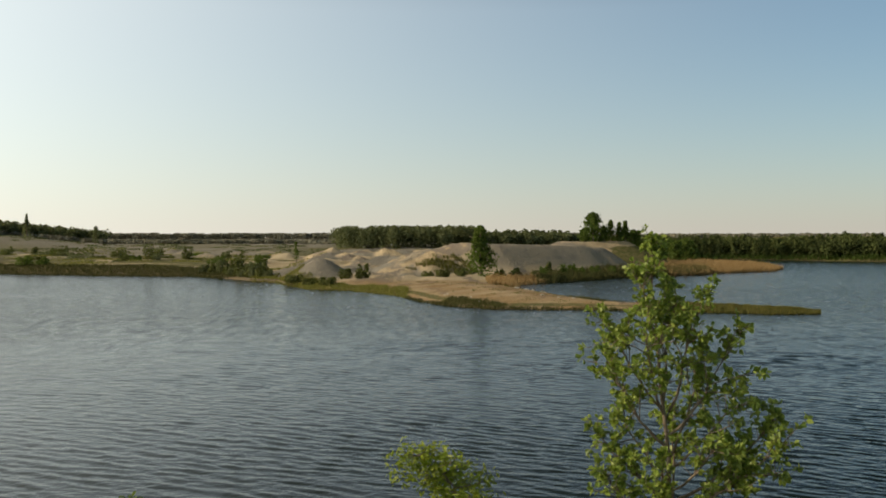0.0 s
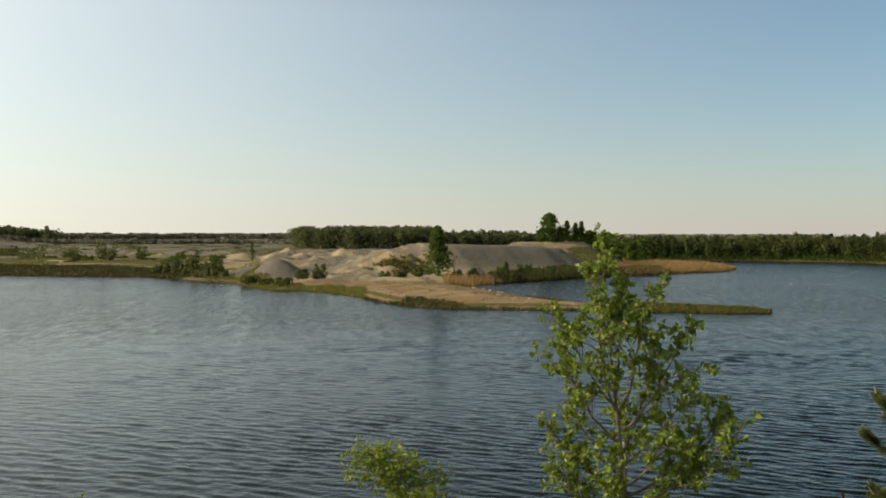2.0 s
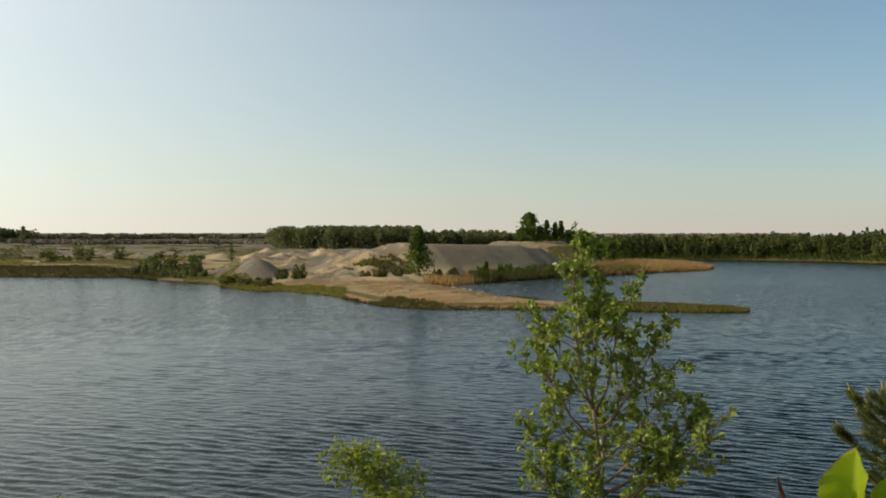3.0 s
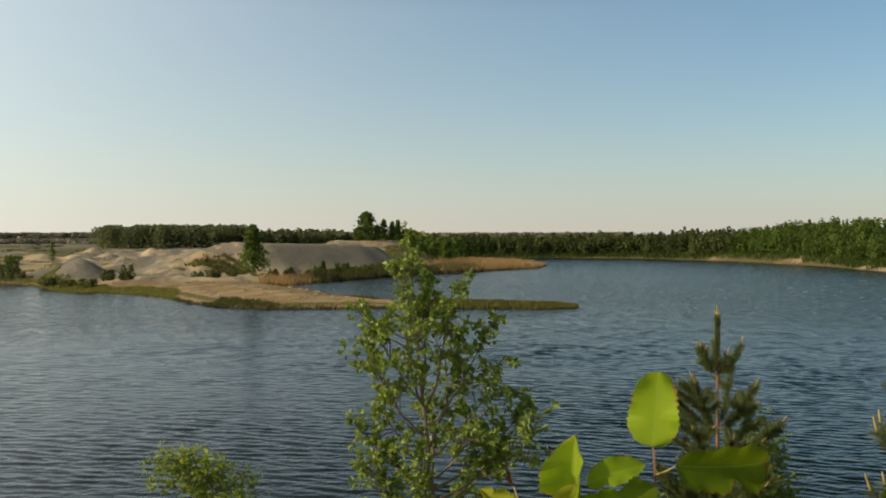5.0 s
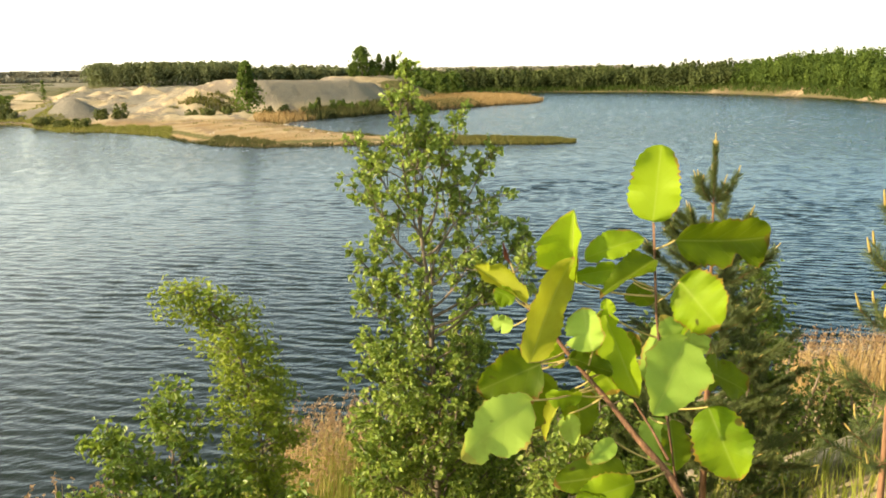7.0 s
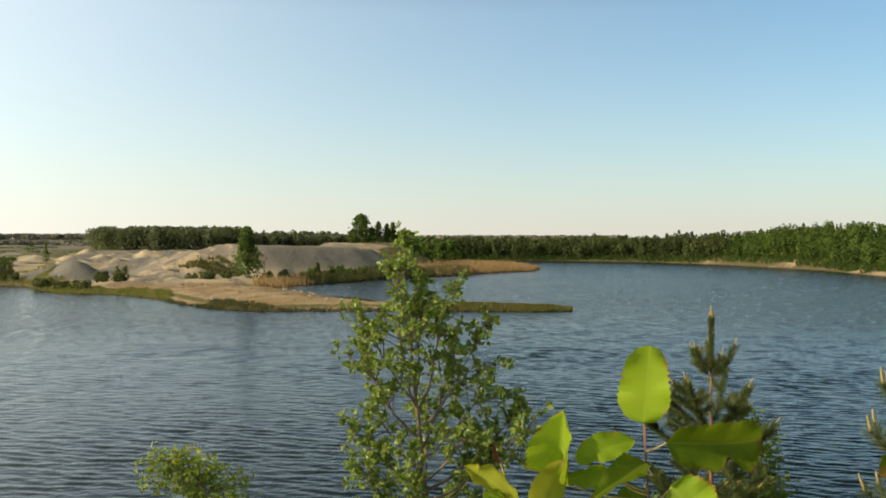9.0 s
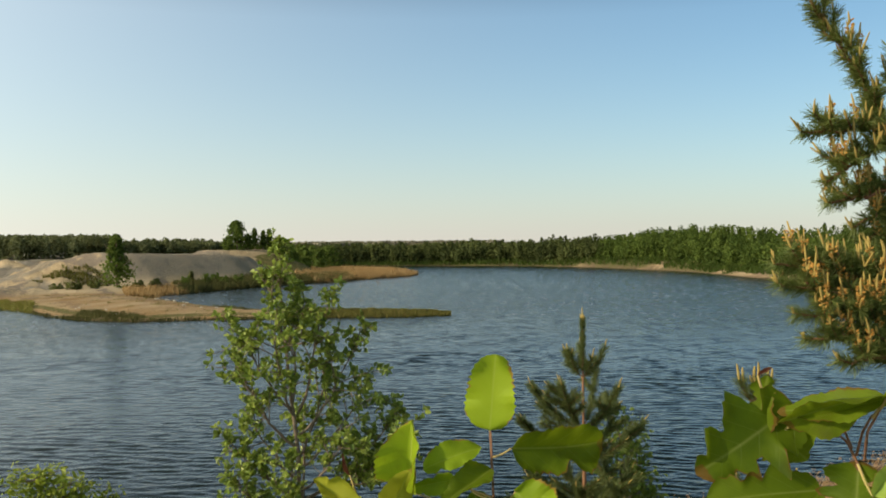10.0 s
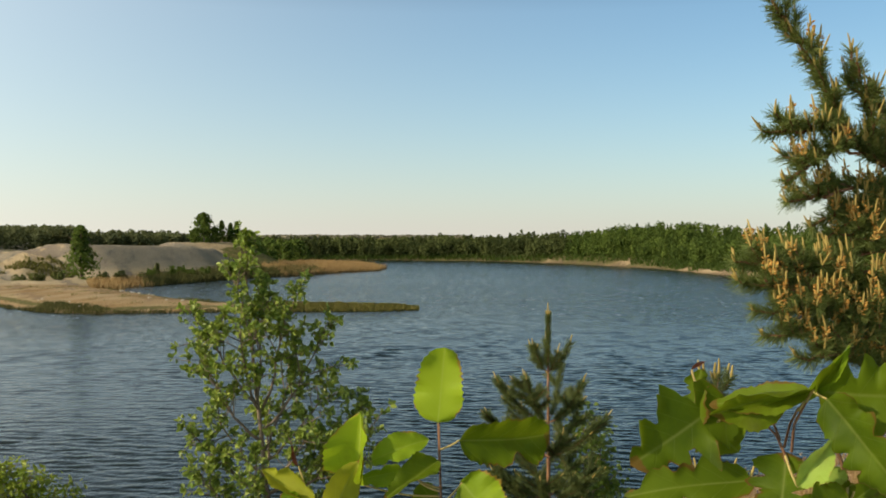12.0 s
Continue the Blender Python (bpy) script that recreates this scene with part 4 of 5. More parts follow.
def open_tree(name, label, base, spine, limbs, seed, material, bark, gap=0.050, per=10, leaf=0.055, wide=0.038, radius=0.040):
    """A young tree of loose habit. limbs: where each leaves the stem (height) and where it ends."""
    rng = np.random.default_rng(seed)
    o = np.array(base, float)
    root = thing(name, *base, label, "tree")
    spine = np.asarray(spine, float) - o
    zs = np.linspace(0, spine[-1, 2], 30)
    line = np.stack([np.interp(zs, spine[:, 2], spine[:, 0]), np.interp(zs, spine[:, 2], spine[:, 1]), zs], 1)
    line[1:-1, :2] += rng.normal(0, 0.010, (28, 2))
    place_part("trunk", mesh_np("trunk", *tube(line, radius * (1 - zs / zs[-1]) ** 0.75 + 0.004, 8), bark, True), root)
    ends, ways = [], []

    def dress(pts, frm, pile):
        seg = np.concatenate([[0], np.cumsum(np.linalg.norm(np.diff(pts, axis=0), axis=1))])
        q = seg[-1] * frm
        while q < seg[-1]:
            p = np.array([np.interp(q, seg, pts[:, c]) for c in range(3)])
            tan = unit(pts[min(len(pts) - 1, int(np.searchsorted(seg, q)))] - p + 1e-6)
            way = unit(tan * 0.7 + rng.normal(0, 0.7, 3) + (0, 0, 0.25))
            e = p + way * (0.05 + 0.15 * rng.random())
            pile.add(tube([p, (p + e) / 2 + (0, 0, -0.006), e], [0.0038, 0.003, 0.0016], 3))
            ends.append(e)
            ways.append(way)
            q += gap * (0.5 + rng.random())
        ends.append(pts[-1])
        ways.append(unit(pts[-1] - pts[-2]))

    for z0, x1, y1, z1 in limbs:
        z0, e = z0 - o[2], np.array((x1, y1, z1)) - o
        p0 = np.array([np.interp(z0, line[:, 2], line[:, c]) for c in range(3)])
        t = np.linspace(0, 1, 9)[:, None]
        flat, rise = (e - p0) * (1, 1, 0), (e - p0) * (0, 0, 1)
        limb = p0 + flat * t ** 0.85 + rise * t ** 1.2 + rng.normal(0, 0.012, (9, 3)) * np.sin(t * math.pi)
        size = np.linalg.norm(e - p0)
        pile = Pile().add(tube(limb, np.linspace(0.007 + 0.008 * size, 0.003, 9), 6))
        dress(limb, 0.36, pile)
        for k in range(int(2 + size * 5.5)):
            s = 0.35 + 0.5 * rng.random()
            p = np.array([np.interp(s, t[:, 0], limb[:, c]) for c in range(3)])
            way = unit(unit(e - p0) * 0.8 + rng.normal(0, 0.55, 3) + (0, 0, 0.2))
            f = p + way * size * (0.18 + 0.2 * rng.random())
            sub = np.array([p, (p + f) / 2 + rng.normal(0, 0.01, 3), f])
            pile.add(tube(sub, [0.006, 0.005, 0.0025], 4))
            dress(sub, 0.5, pile)
        place_part("limb", pile.mesh("limb", bark, True), root)
    crest = Pile()
    dress(line[-5:], 0.0, crest)
    dress(line[-3:], 0.2, crest)
    dress(line[-2:], 0.2, crest)
    place_part("top_twigs", crest.mesh("top_twigs", bark, True), root)
    place_part("crown", mesh_np("crown", *clustered_leaves(rng, np.array(ends), np.array(ways), per, leaf, wide, 0.05), material), root)
    return root


b = rooted(2.03, 8.75)
ALDER_LIMBS = [(7.35, 2.20, 8.65, 8.50), (7.45, 1.38, 8.90, 8.28), (7.2, 2.50, 8.70, 8.10), (7.1, 1.32, 8.60, 8.00), (7.5, 2.02, 9.10, 8.52), (7.4, 1.62, 8.40, 8.35), (7.0, 2.35, 9.10, 7.90), (6.9, 2.58, 8.60, 7.70), (6.8, 1.45, 8.80, 7.50),
               (6.6, 2.95, 8.75, 7.38), (6.6, 1.30, 8.80, 7.22), (6.7, 2.30, 8.30, 7.30), (6.4, 2.75, 8.90, 6.95), (6.3, 1.32, 8.50, 6.90), (6.4, 1.75, 8.20, 7.10), (8.1, 1.68, 8.70, 8.70), (8.0, 1.95, 8.80, 8.62), (6.5, 2.85, 8.40, 7.20), (6.6, 2.10, 9.20, 7.40)]
lower = np.random.default_rng(303)
for k in range(64):
    z0, a = 3.7 + 2.5 * (k + lower.random()) / 64, k * 2.39996
    reach = (0.55 + 0.45 * lower.random()) * (1.02 - 0.12 * (z0 - 3.7))
    ALDER_LIMBS.append((z0, 2.02 + reach * math.cos(a), 8.75 + 0.8 * reach * math.sin(a), z0 + reach * (0.45 + 0.4 * lower.random())))
open_tree("alder_tree", "slender young alder with open clusters of green leaves", b, [b, (2.01, 8.75, 5.0), (2.0, 8.75, 6.4), (1.90, 8.75, 7.4), (1.82, 8.78, 8.2), (1.78, 8.80, 9.02)], ALDER_LIMBS, 301, MAT_ALDER, MAT_BARK)
b = rooted(0.50, 10.6)
sapling("willow_sapling", "yellow-green willow sapling leaning over in the wind", b, [b, (0.42, 10.58, 4.3), (0.26, 10.55, 5.5), (0.02, 10.52, 6.22), (-0.30, 10.5, 6.60), (-0.62, 10.5, 6.66)],
        [0, 0.3, 0.8, 1.5, 2.5, 5], [0.12, 0.25, 0.37, 0.42, 0.44, 0.3], 90, 15, 16, 0.072, 0.028, MAT_WILLOW, MAT_BARK, 302, 0.3, 0.12, 0.028, 0.12)
for k, (x, y, top, wide) in enumerate([(-0.55, 10.0, 5.75, 0.55), (-1.2, 10.2, 5.3, 0.55), (0.0, 9.6, 4.85, 0.45), (-0.85, 9.4, 4.75, 0.5), (-2.95, 9.7, 4.9, 0.4), (0.75, 9.5, 4.6, 0.4), (-3.25, 9.7, 6.32, 0.35), (-0.3, 9.3, 4.62, 0.5), (-1.6, 9.8, 4.6, 0.45), (-0.95, 9.0, 4.35, 0.5), (0.3, 9.0, 4.4, 0.5), (-2.2, 9.5, 4.45, 0.5)]):
    b = rooted(x, y)
    sapling("sallow_bush", "dense dark green sallow bush on the slope", b, [b, (x + 0.05, y, b[2] + 0.5 * (top - b[2])), (x - 0.05, y, top)],
            [0, 0.3, 0.8, 1.6, 4], [0.12, wide * 0.6, wide, wide * 1.15, wide], 40, 14, 13, 0.080, 0.046, MAT_SALLOW, MAT_BARK, 310 + k, 0.8, 0.08, 0.022, category="bush")
for k, (x, y, top, wide) in enumerate([(5.15, 8.30, 7.22, 0.32), (5.45, 8.50, 6.95, 0.32), (3.3, 8.3, 5.6, 0.5), (3.9, 7.9, 5.3, 0.45), (2.9, 8.0, 5.2, 0.45), (2.5, 7.9, 4.7, 0.5), (3.6, 8.4, 6.05, 0.45), (4.15, 9.0, 5.9, 0.5), (3.05, 7.8, 5.75, 0.45), (4.6, 9.3, 6.2, 0.5), (3.3, 9.6, 5.9, 0.5), (2.7, 9.4, 5.6, 0.5)]):
    b = rooted(x, y)
    sapling("birch_sapling", "bright green birch sapling among the pines", b, [b, (x + 0.04, y, b[2] + 0.5 * (top - b[2])), (x, y, top)],
            [0, 0.3, 0.8, 1.6, 4], [0.10, wide * 0.5, wide, wide * 1.1, wide], 34, 13, 11, 0.058, 0.044, MAT_SALLOW if k < 2 else MAT_ALDER, MAT_BARK, 330 + k, 0.8, 0.08, 0.02)
for k, (x, y, h, r) in enumerate([(12.7, 16.2, 1.5, 0.9), (13.6, 16.9, 1.4, 0.9), (12.0, 15.0, 1.2, 0.8), (11.2, 14.6, 0.9, 0.7), (14.5, 15.5, 1.6, 0.9)]):
    scrub(x, y, h, r, 350 + k, MAT_SALLOW, "low green bush on the sandy shelf", 700, 0.09)
for k, (x, y, h, r) in enumerate([(8.3, 12.2, 2.0, 1.0), (9.1, 12.9, 1.7, 0.9), (7.6, 12.4, 1.8, 0.9), (9.8, 12.6, 1.2, 0.7)]):
    scrub(x, y, h, r, 360 + k, MAT_DUSK, "dark green bush beside the young pine", 1500, 0.075)

# ---- clods of fallen sand on the near shelf ----
MAT_CLOD = bark_material("clod_sand", (0.26, 0.17, 0.10), (0.50, 0.37, 0.24), 9.0)
clods = np.random.default_rng(371)
for k in range(46):
    x, y, size = 9.9 + 4.6 * clods.random(), 12.6 + 4.4 * clods.random(), 0.07 + 0.25 * clods.random() ** 2
    bm = bmesh.new()
    bmesh.ops.create_icosphere(bm, subdivisions=2, radius=size)
    for vert in bm.verts:
        vert.co *= 0.75 + 0.5 * noise.noise(vert.co * (0.8 / size) + Vector((k, 3, 0)))
        vert.co.z *= 0.7
    me = bpy.data.meshes.new("sand_clod")
    bm.to_mesh(me)
    bm.free()
    me.materials.append(MAT_CLOD)
    ob = new("sand_clod", me)
    ob.location = (x, y, land_z(x, y) + 0.15 * size)
    tagged(ob, "rough clod of brown sand on the shelf below the bank", "clod", "fallen clods of sand")

# ---- pines ----
MAT_NEEDLE = leaf_material("pine_needle", (0.08, 0.12, 0.035), (0.145, 0.19, 0.055), (0.24, 0.275, 0.09), (0.34, 0.40, 0.10), 0.38, 0.5, 0.3)
MAT_CANDLE = leaf_material("pine_candle", (0.30, 0.23, 0.07), (0.44, 0.34, 0.11), (0.56, 0.45, 0.17), (0.6, 0.45, 0.15), 0.2, 0.7, 0.15)
MAT_POLLEN = leaf_material("pollen_cone", (0.42, 0.22, 0.06), (0.56, 0.33, 0.09), (0.66, 0.44, 0.15), (0.6, 0.35, 0.08), 0.2, 0.75, 0.1)


def needles(rng, line, per_m, length, thick, spread=0.9):
    """Needles all round a shoot, leaning towards its tip."""
    line = np.asarray(line, float)
    d = np.linalg.norm(np.diff(line, axis=0), axis=1)
    cum = np.concatenate([[0], np.cumsum(d)])
    n = max(12, int(per_m * cum[-1]))
    s = rng.random(n) * cum[-1]
    p = np.stack([np.interp(s, cum, line[:, c]) for c in range(3)], 1)
    k = np.clip(np.searchsorted(cum, s) - 1, 0, len(d) - 1)
    tan = unit(np.diff(line, axis=0))[k]
    rad = unit(np.cross(tan, rng.normal(0, 1, (n, 3))))
    way = unit(tan * (0.55 + 0.35 * rng.random((n, 1))) + rad * spread)
    ln = length * (0.7 + 0.5 * rng.random((n, 1)))
    side = unit(np.cross(way, rng.normal(0, 1, (n, 3)))) * thick * 0.5
    tip = p + way * ln + np.array((0, 0, -0.08)) * ln
    v = np.stack([p - side, p + side, tip + side * 0.4, tip - side * 0.4], 1).reshape(-1, 3)
    return v, np.arange(n)[:, None] * 4 + np.array((0, 1, 2, 3))


def candle(rng, p, way, length, thick):
    """A new shoot: a tapered scaly spike with a rounded tip."""
    way = unit(np.asarray(way, float))
    t = np.array((0.0, 0.12, 0.45, 0.8, 0.95, 1.0))
    w = np.array((0.55, 1.0, 0.92, 0.7, 0.45, 0.08))
    bend = rng.normal(0, 0.05, 3) * length
    return tube(p + way * length * t[:, None] + bend * (t ** 2)[:, None], w * thick * 0.5, 6)


def pollen(rng, p, way, length, thick):
    """A knobbly bunch of pollen cones round the foot of a shoot."""
    way = unit(np.asarray(way, float))
    pile = Pile()
    for k in range(16):
        rad = unit(np.cross(way, rng.normal(0, 1, 3)))
        c = p + way * length * (0.08 + 0.9 * k / 16) + rad * thick * 0.36
        o = unit(rad + way * 0.5)
        pile.add(tube([c - o * 0.002, c + o * thick * 0.2, c + o * thick * 0.42], [thick * 0.12, thick * 0.17, 0.001], 5))
    return np.concatenate(pile.v), np.concatenate(pile.f)


MAT_DARK_NEEDLE = leaf_material("young_pine_needle", (0.06, 0.085, 0.03), (0.10, 0.135, 0.045), (0.17, 0.20, 0.07), (0.26, 0.30, 0.08), 0.3, 0.5, 0.25)


def young_pine(label, top, whorls, seed, needle=0.056, per_m=950, thick=0.0055, tip=0.13):
    """A young pine: leader, whorls of branches with side shoots, pale candles at the tips. whorls: metres below the top,
    branch length, branches, rise."""
    rng = np.random.default_rng(seed)
    x, y, zt = top
    z0 = land_z(x, y)
    root = thing("young_pine", x, y, z0, label, "pine tree", "young pines on the bank")
    h = zt - z0
    stem = np.array([(0, 0, -0.1), (0.02, 0.01, h * 0.4), (0.0, 0.0, h * 0.8), (0, 0, h - tip * 0.9)])
    place_part("trunk", mesh_np("trunk", *tube(stem, np.array([0.009, 0.006, 0.0024, 0.001]) * (h + 0.4), 7), MAT_PINE_BARK, True), root)
    
    def bud(vf):
        place_part("candle", mesh_np("candle", *vf, MAT_CANDLE, True), root)

    bud(candle(rng, stem[-1], (0, 0, 1), tip, 0.016))
    for k in range(4):
        bud(candle(rng, stem[-1], (math.cos(k * 1.57), math.sin(k * 1.57), 2.2), tip * 0.55, 0.012))
    place_part("leader_needles", mesh_np("leader_needles", *needles(rng, [stem[-1] - (0, 0, whorls[0][0] * 0.75), stem[-1]], per_m * 1.6, needle * 0.9, thick, 0.5), MAT_DARK_NEEDLE), root)
    for depth, length, count, rise in whorls:
        a0 = rng.random() * 6.28
        for k in range(count):
            a = a0 + k * 6.283 / count + rng.normal(0, 0.15)
            ln = length * (0.75 + 0.4 * rng.random())
            out = np.array((math.cos(a), math.sin(a), 0))
            p0 = np.array((0, 0, h - depth))
            t = np.linspace(0, 1, 6)[:, None]
            line = p0 + out * ln * t * (1 - 0.12 * t) + np.array((0, 0, 1)) * ln * rise * t ** 1.5
            wood_pile, green = Pile().add(tube(line, np.linspace(0.0012, 0.0005, 6) * (h + 0.4), 5)), Pile()
            green.add(needles(rng, line[1:], per_m * 1.3, needle, thick, 0.7))
            bud(candle(rng, line[-1], line[-1] - line[-2] + (0, 0, 0.05), tip * (0.5 + 0.3 * rng.random()), 0.012))
            for j in range(int(ln / 0.16)):
                s = 0.35 + 0.6 * rng.random()
                q = np.array([np.interp(s, t[:, 0], line[:, c]) for c in range(3)])
                sidew = unit(np.cross(out, (0, 0, 1)) * (1 if j % 2 else -1) + out * 0.7 + np.array((0, 0, 0.85)))
                e = q + sidew * ln * (0.25 + 0.2 * rng.random())
                wood_pile.add(tube([q, (q + e) / 2, e], [0.006, 0.005, 0.003], 4))
                green.add(needles(rng, [q, (q + e) / 2, e], per_m * 1.3, needle, thick, 0.7))
                if rng.random() < 0.6:
                    bud(candle(rng, e, e - q + (0, 0, 0.06), tip * 0.45, 0.010))
            branch = place_part("branch", wood_pile.mesh("branch", MAT_PINE_BARK, True), root)
            tagged(place_part("needles", green.mesh("needles", MAT_DARK_NEEDLE), branch), kind="stuff")
    return root


young_pine("young pine with dark needles and an upright leader", (4.46, 7.85, 8.37),
           [(0.64, 0.24, 5, 1.1), (1.12, 0.56, 6, 0.75), (1.45, 0.58, 6, 0.6), (1.85, 0.68, 7, 0.5), (2.25, 0.84, 8, 0.4), (2.65, 0.98, 8, 0.3), (3.1, 1.1, 8, 0.2), (3.6, 1.15, 7, 0.15), (4.2, 1.1, 6, 0.1)], 401, 0.068, 1100)
young_pine("small pine with pale candles behind the leafy shoot", (2.77, 3.38, 8.45),
           [(0.16, 0.09, 5, 1.2), (0.36, 0.13, 5, 0.8), (0.6, 0.18, 5, 0.6), (0.9, 0.24, 5, 0.4), (1.2, 0.28, 5, 0.3)], 402, 0.05, 900, 0.003, 0.10)


def flowering_pine():
    """A pine beside the lookout; its boughs reach into view, full of candles and pollen cones."""
    rng = np.random.default_rng(411)
    x, y = 3.75, 2.05
    z0 = land_z(x, y)
    root = thing("flowering_pine", x, y, z0, "pine laden with yellow candles and orange pollen cones", "pine tree")
    o = np.array((x, y, z0))
    trunk = np.array([(0, 0, -0.1), (0.02, 0, 1.5), (-0.02, 0.02, 3.0), (0, 0, 4.6)])
    place_part("trunk", mesh_np("trunk", *tube(trunk, [0.09, 0.075, 0.05, 0.015], 9), MAT_PINE_BARK, True), root)
    now = {}

    def shoot(p, way, ln, buds, cones):
        way = unit(np.asarray(way, float))
        e = p + way * ln
        mid = (p + e) / 2 + rng.normal(0, 0.008, 3)
        now["wood"].add(tube([p, mid, e], [0.006, 0.005, 0.004], 5))
        now["green"].add(needles(rng, [p, mid, e], 2300, 0.046, 0.0030, 0.8))
        up = unit(way * 0.55 + (0, 0, 0.9))
        for k in range(buds):
            w = unit(up + rng.normal(0, 0.16, 3))
            now["buds"].append(candle(rng, e, w, now["tip"] * (0.55 + 0.6 * rng.random()) * (1 if k == 0 else 0.75), 0.0080))
        if cones:
            w = unit(up + (0, 0, 0.5) + rng.normal(0, 0.12, 3))
            ln2 = 0.045 + 0.02 * rng.random()
            now["cones"].append(pollen(rng, e, w, ln2, 0.021))
            now["buds"].append(candle(rng, e + w * ln2 * 0.7, w, 0.04 + 0.02 * rng.random(), 0.008))

    def bough(points, r0, spacing, side, buds, cones, tip=0.07):
        """A bough through points (in the world) with side shoots all along."""
        line = np.asarray(points, float) - o
        seg = np.concatenate([[0], np.cumsum(np.linalg.norm(np.diff(line, axis=0), axis=1))])
        fine = np.linspace(0, seg[-1], 14)
        pts = np.stack([np.interp(fine, seg, line[:, c]) for c in range(3)], 1) + rng.normal(0, 0.004, (14, 3))
        now.update(wood=Pile().add(tube(pts, np.linspace(r0 * 0.6, 0.004, 14), 7)), green=Pile(), buds=[], cones=[], tip=tip)
        s = seg[-1] * 0.2
        k = 0
        while s < seg[-1]:
            p = np.array([np.interp(s, seg, line[:, c]) for c in range(3)])
            q = np.array([np.interp(min(s + 0.02, seg[-1]), seg, line[:, c]) for c in range(3)])
            tan = unit(q - p + 1e-6)
            out = unit(np.cross(tan, rng.normal(0, 1, 3)))
            out[2] = abs(out[2]) * 0.8
            shoot(p, tan * 0.75 + out * 0.85 + (0, 0, 0.25), side * (0.7 + 0.6 * rng.random()), 1 + int(rng.random() < buds), rng.random() < cones)
            s += spacing * (0.6 + 0.8 * rng.random())
            k += 1
        shoot(line[-1], line[-1] - line[-2], 0.10, 3, False)
        arm = place_part("bough", now["wood"].mesh("bough", MAT_PINE_BARK, True), root)
        tagged(place_part("needles", now["green"].mesh("needles", MAT_NEEDLE), arm), kind="stuff")
        for vf in now["buds"]:
            place_part("candle", mesh_np("candle", *vf, MAT_CANDLE, True), arm, "pale yellow new shoot")
        for vf in now["cones"]:
            place_part("pollen_cone", mesh_np("pollen_cone", *vf, MAT_POLLEN), arm, "orange pollen cone")

    bough([(2.950, 2.446, 9.175), (2.687, 2.506, 9.306), (2.561, 2.507, 9.490), (2.456, 2.532, 9.643), (2.367, 2.540, 9.761)], 0.02, 0.022, 0.075, 0.6, 0.12)
    bough([(2.913, 2.462, 9.155), (2.738, 2.484, 9.318), (2.701, 2.480, 9.449), (2.648, 2.471, 9.557)], 0.014, 0.02, 0.065, 0.5, 0.15)
    bough([(2.657, 2.498, 9.383), (2.542, 2.514, 9.380), (2.455, 2.529, 9.370), (2.376, 2.531, 9.366)], 0.01, 0.02, 0.06, 0.5, 0.25)
    bough([(2.687, 2.505, 9.292), (2.578, 2.498, 9.313), (2.500, 2.509, 9.266), (2.436, 2.503, 9.234)], 0.01, 0.018, 0.07, 0.5, 0.3)
    bough([(2.950, 2.445, 9.124), (2.726, 2.542, 9.185), (2.598, 2.542, 9.152), (2.484, 2.536, 9.136)], 0.014, 0.02, 0.07, 0.3, 0.55)
    bough([(2.892, 2.491, 9.054), (2.780, 2.540, 9.125), (2.693, 2.555, 9.100), (2.625, 2.562, 9.073)], 0.01, 0.02, 0.07, 0.2, 0.7)
    bough([(2.967, 2.461, 9.247), (2.855, 2.510, 9.349), (2.806, 2.511, 9.438)], 0.01, 0.022, 0.06, 0.5, 0.2)
    bough([(2.967, 2.458, 8.982), (2.800, 2.508, 9.043), (2.691, 2.533, 9.019), (2.661, 2.524, 8.978)], 0.01, 0.018, 0.07, 0.2, 0.7, 0.05)
    bough([(2.967, 2.459, 9.054), (2.836, 2.515, 9.094), (2.726, 2.540, 9.059), (2.667, 2.543, 9.033)], 0.01, 0.018, 0.07, 0.2, 0.7, 0.05)
    bough([(2.966, 2.457, 8.901), (2.838, 2.491, 8.962), (2.691, 2.532, 8.932)], 0.01, 0.018, 0.07, 0.2, 0.7, 0.05)
    bough([(2.862, 2.369, 8.727), (2.570, 2.441, 8.824), (2.406, 2.457, 8.884), (2.226, 2.480, 8.908)], 0.018, 0.015, 0.075, 0.7, 0.2, 0.06)
    bough([(2.718, 2.432, 8.865), (2.635, 2.468, 8.888), (2.493, 2.507, 8.908), (2.403, 2.513, 8.909)], 0.012, 0.018, 0.07, 0.7, 0.2)
    bough([(2.819, 2.332, 8.673), (2.531, 2.403, 8.762), (2.378, 2.414, 8.814), (2.201, 2.436, 8.844)], 0.014, 0.015, 0.07, 0.5, 0.35, 0.045)
    bough([(2.819, 2.332, 8.615), (2.566, 2.387, 8.712), (2.421, 2.395, 8.747), (2.246, 2.415, 8.758)], 0.014, 0.015, 0.07, 0.3, 0.5, 0.04)
    bough([(2.819, 2.331, 8.557), (2.583, 2.379, 8.651), (2.438, 2.387, 8.673), (2.275, 2.402, 8.680)], 0.014, 0.016, 0.06, 0.3, 0.6, 0.04)
    bough([(2.775, 2.295, 8.497), (2.600, 2.371, 8.583), (2.481, 2.368, 8.615), (2.365, 2.363, 8.617)], 0.012, 0.016, 0.06, 0.3, 0.6, 0.04)
    bough([(2.863, 2.370, 8.806), (2.736, 2.424, 8.845), (2.570, 2.441, 8.808), (2.485, 2.422, 8.773)], 0.012, 0.02, 0.07, 0.4, 0.4)
    bough([(2.775, 2.294, 8.468), (2.635, 2.355, 8.554), (2.548, 2.393, 8.582)], 0.012, 0.016, 0.06, 0.3, 0.6, 0.04)


flowering_pine()


# ---- leafy shoots right before the lookout ----
def big_leaf_material(name, deep, fresh, glow, rim):
    k = Nodes(name)
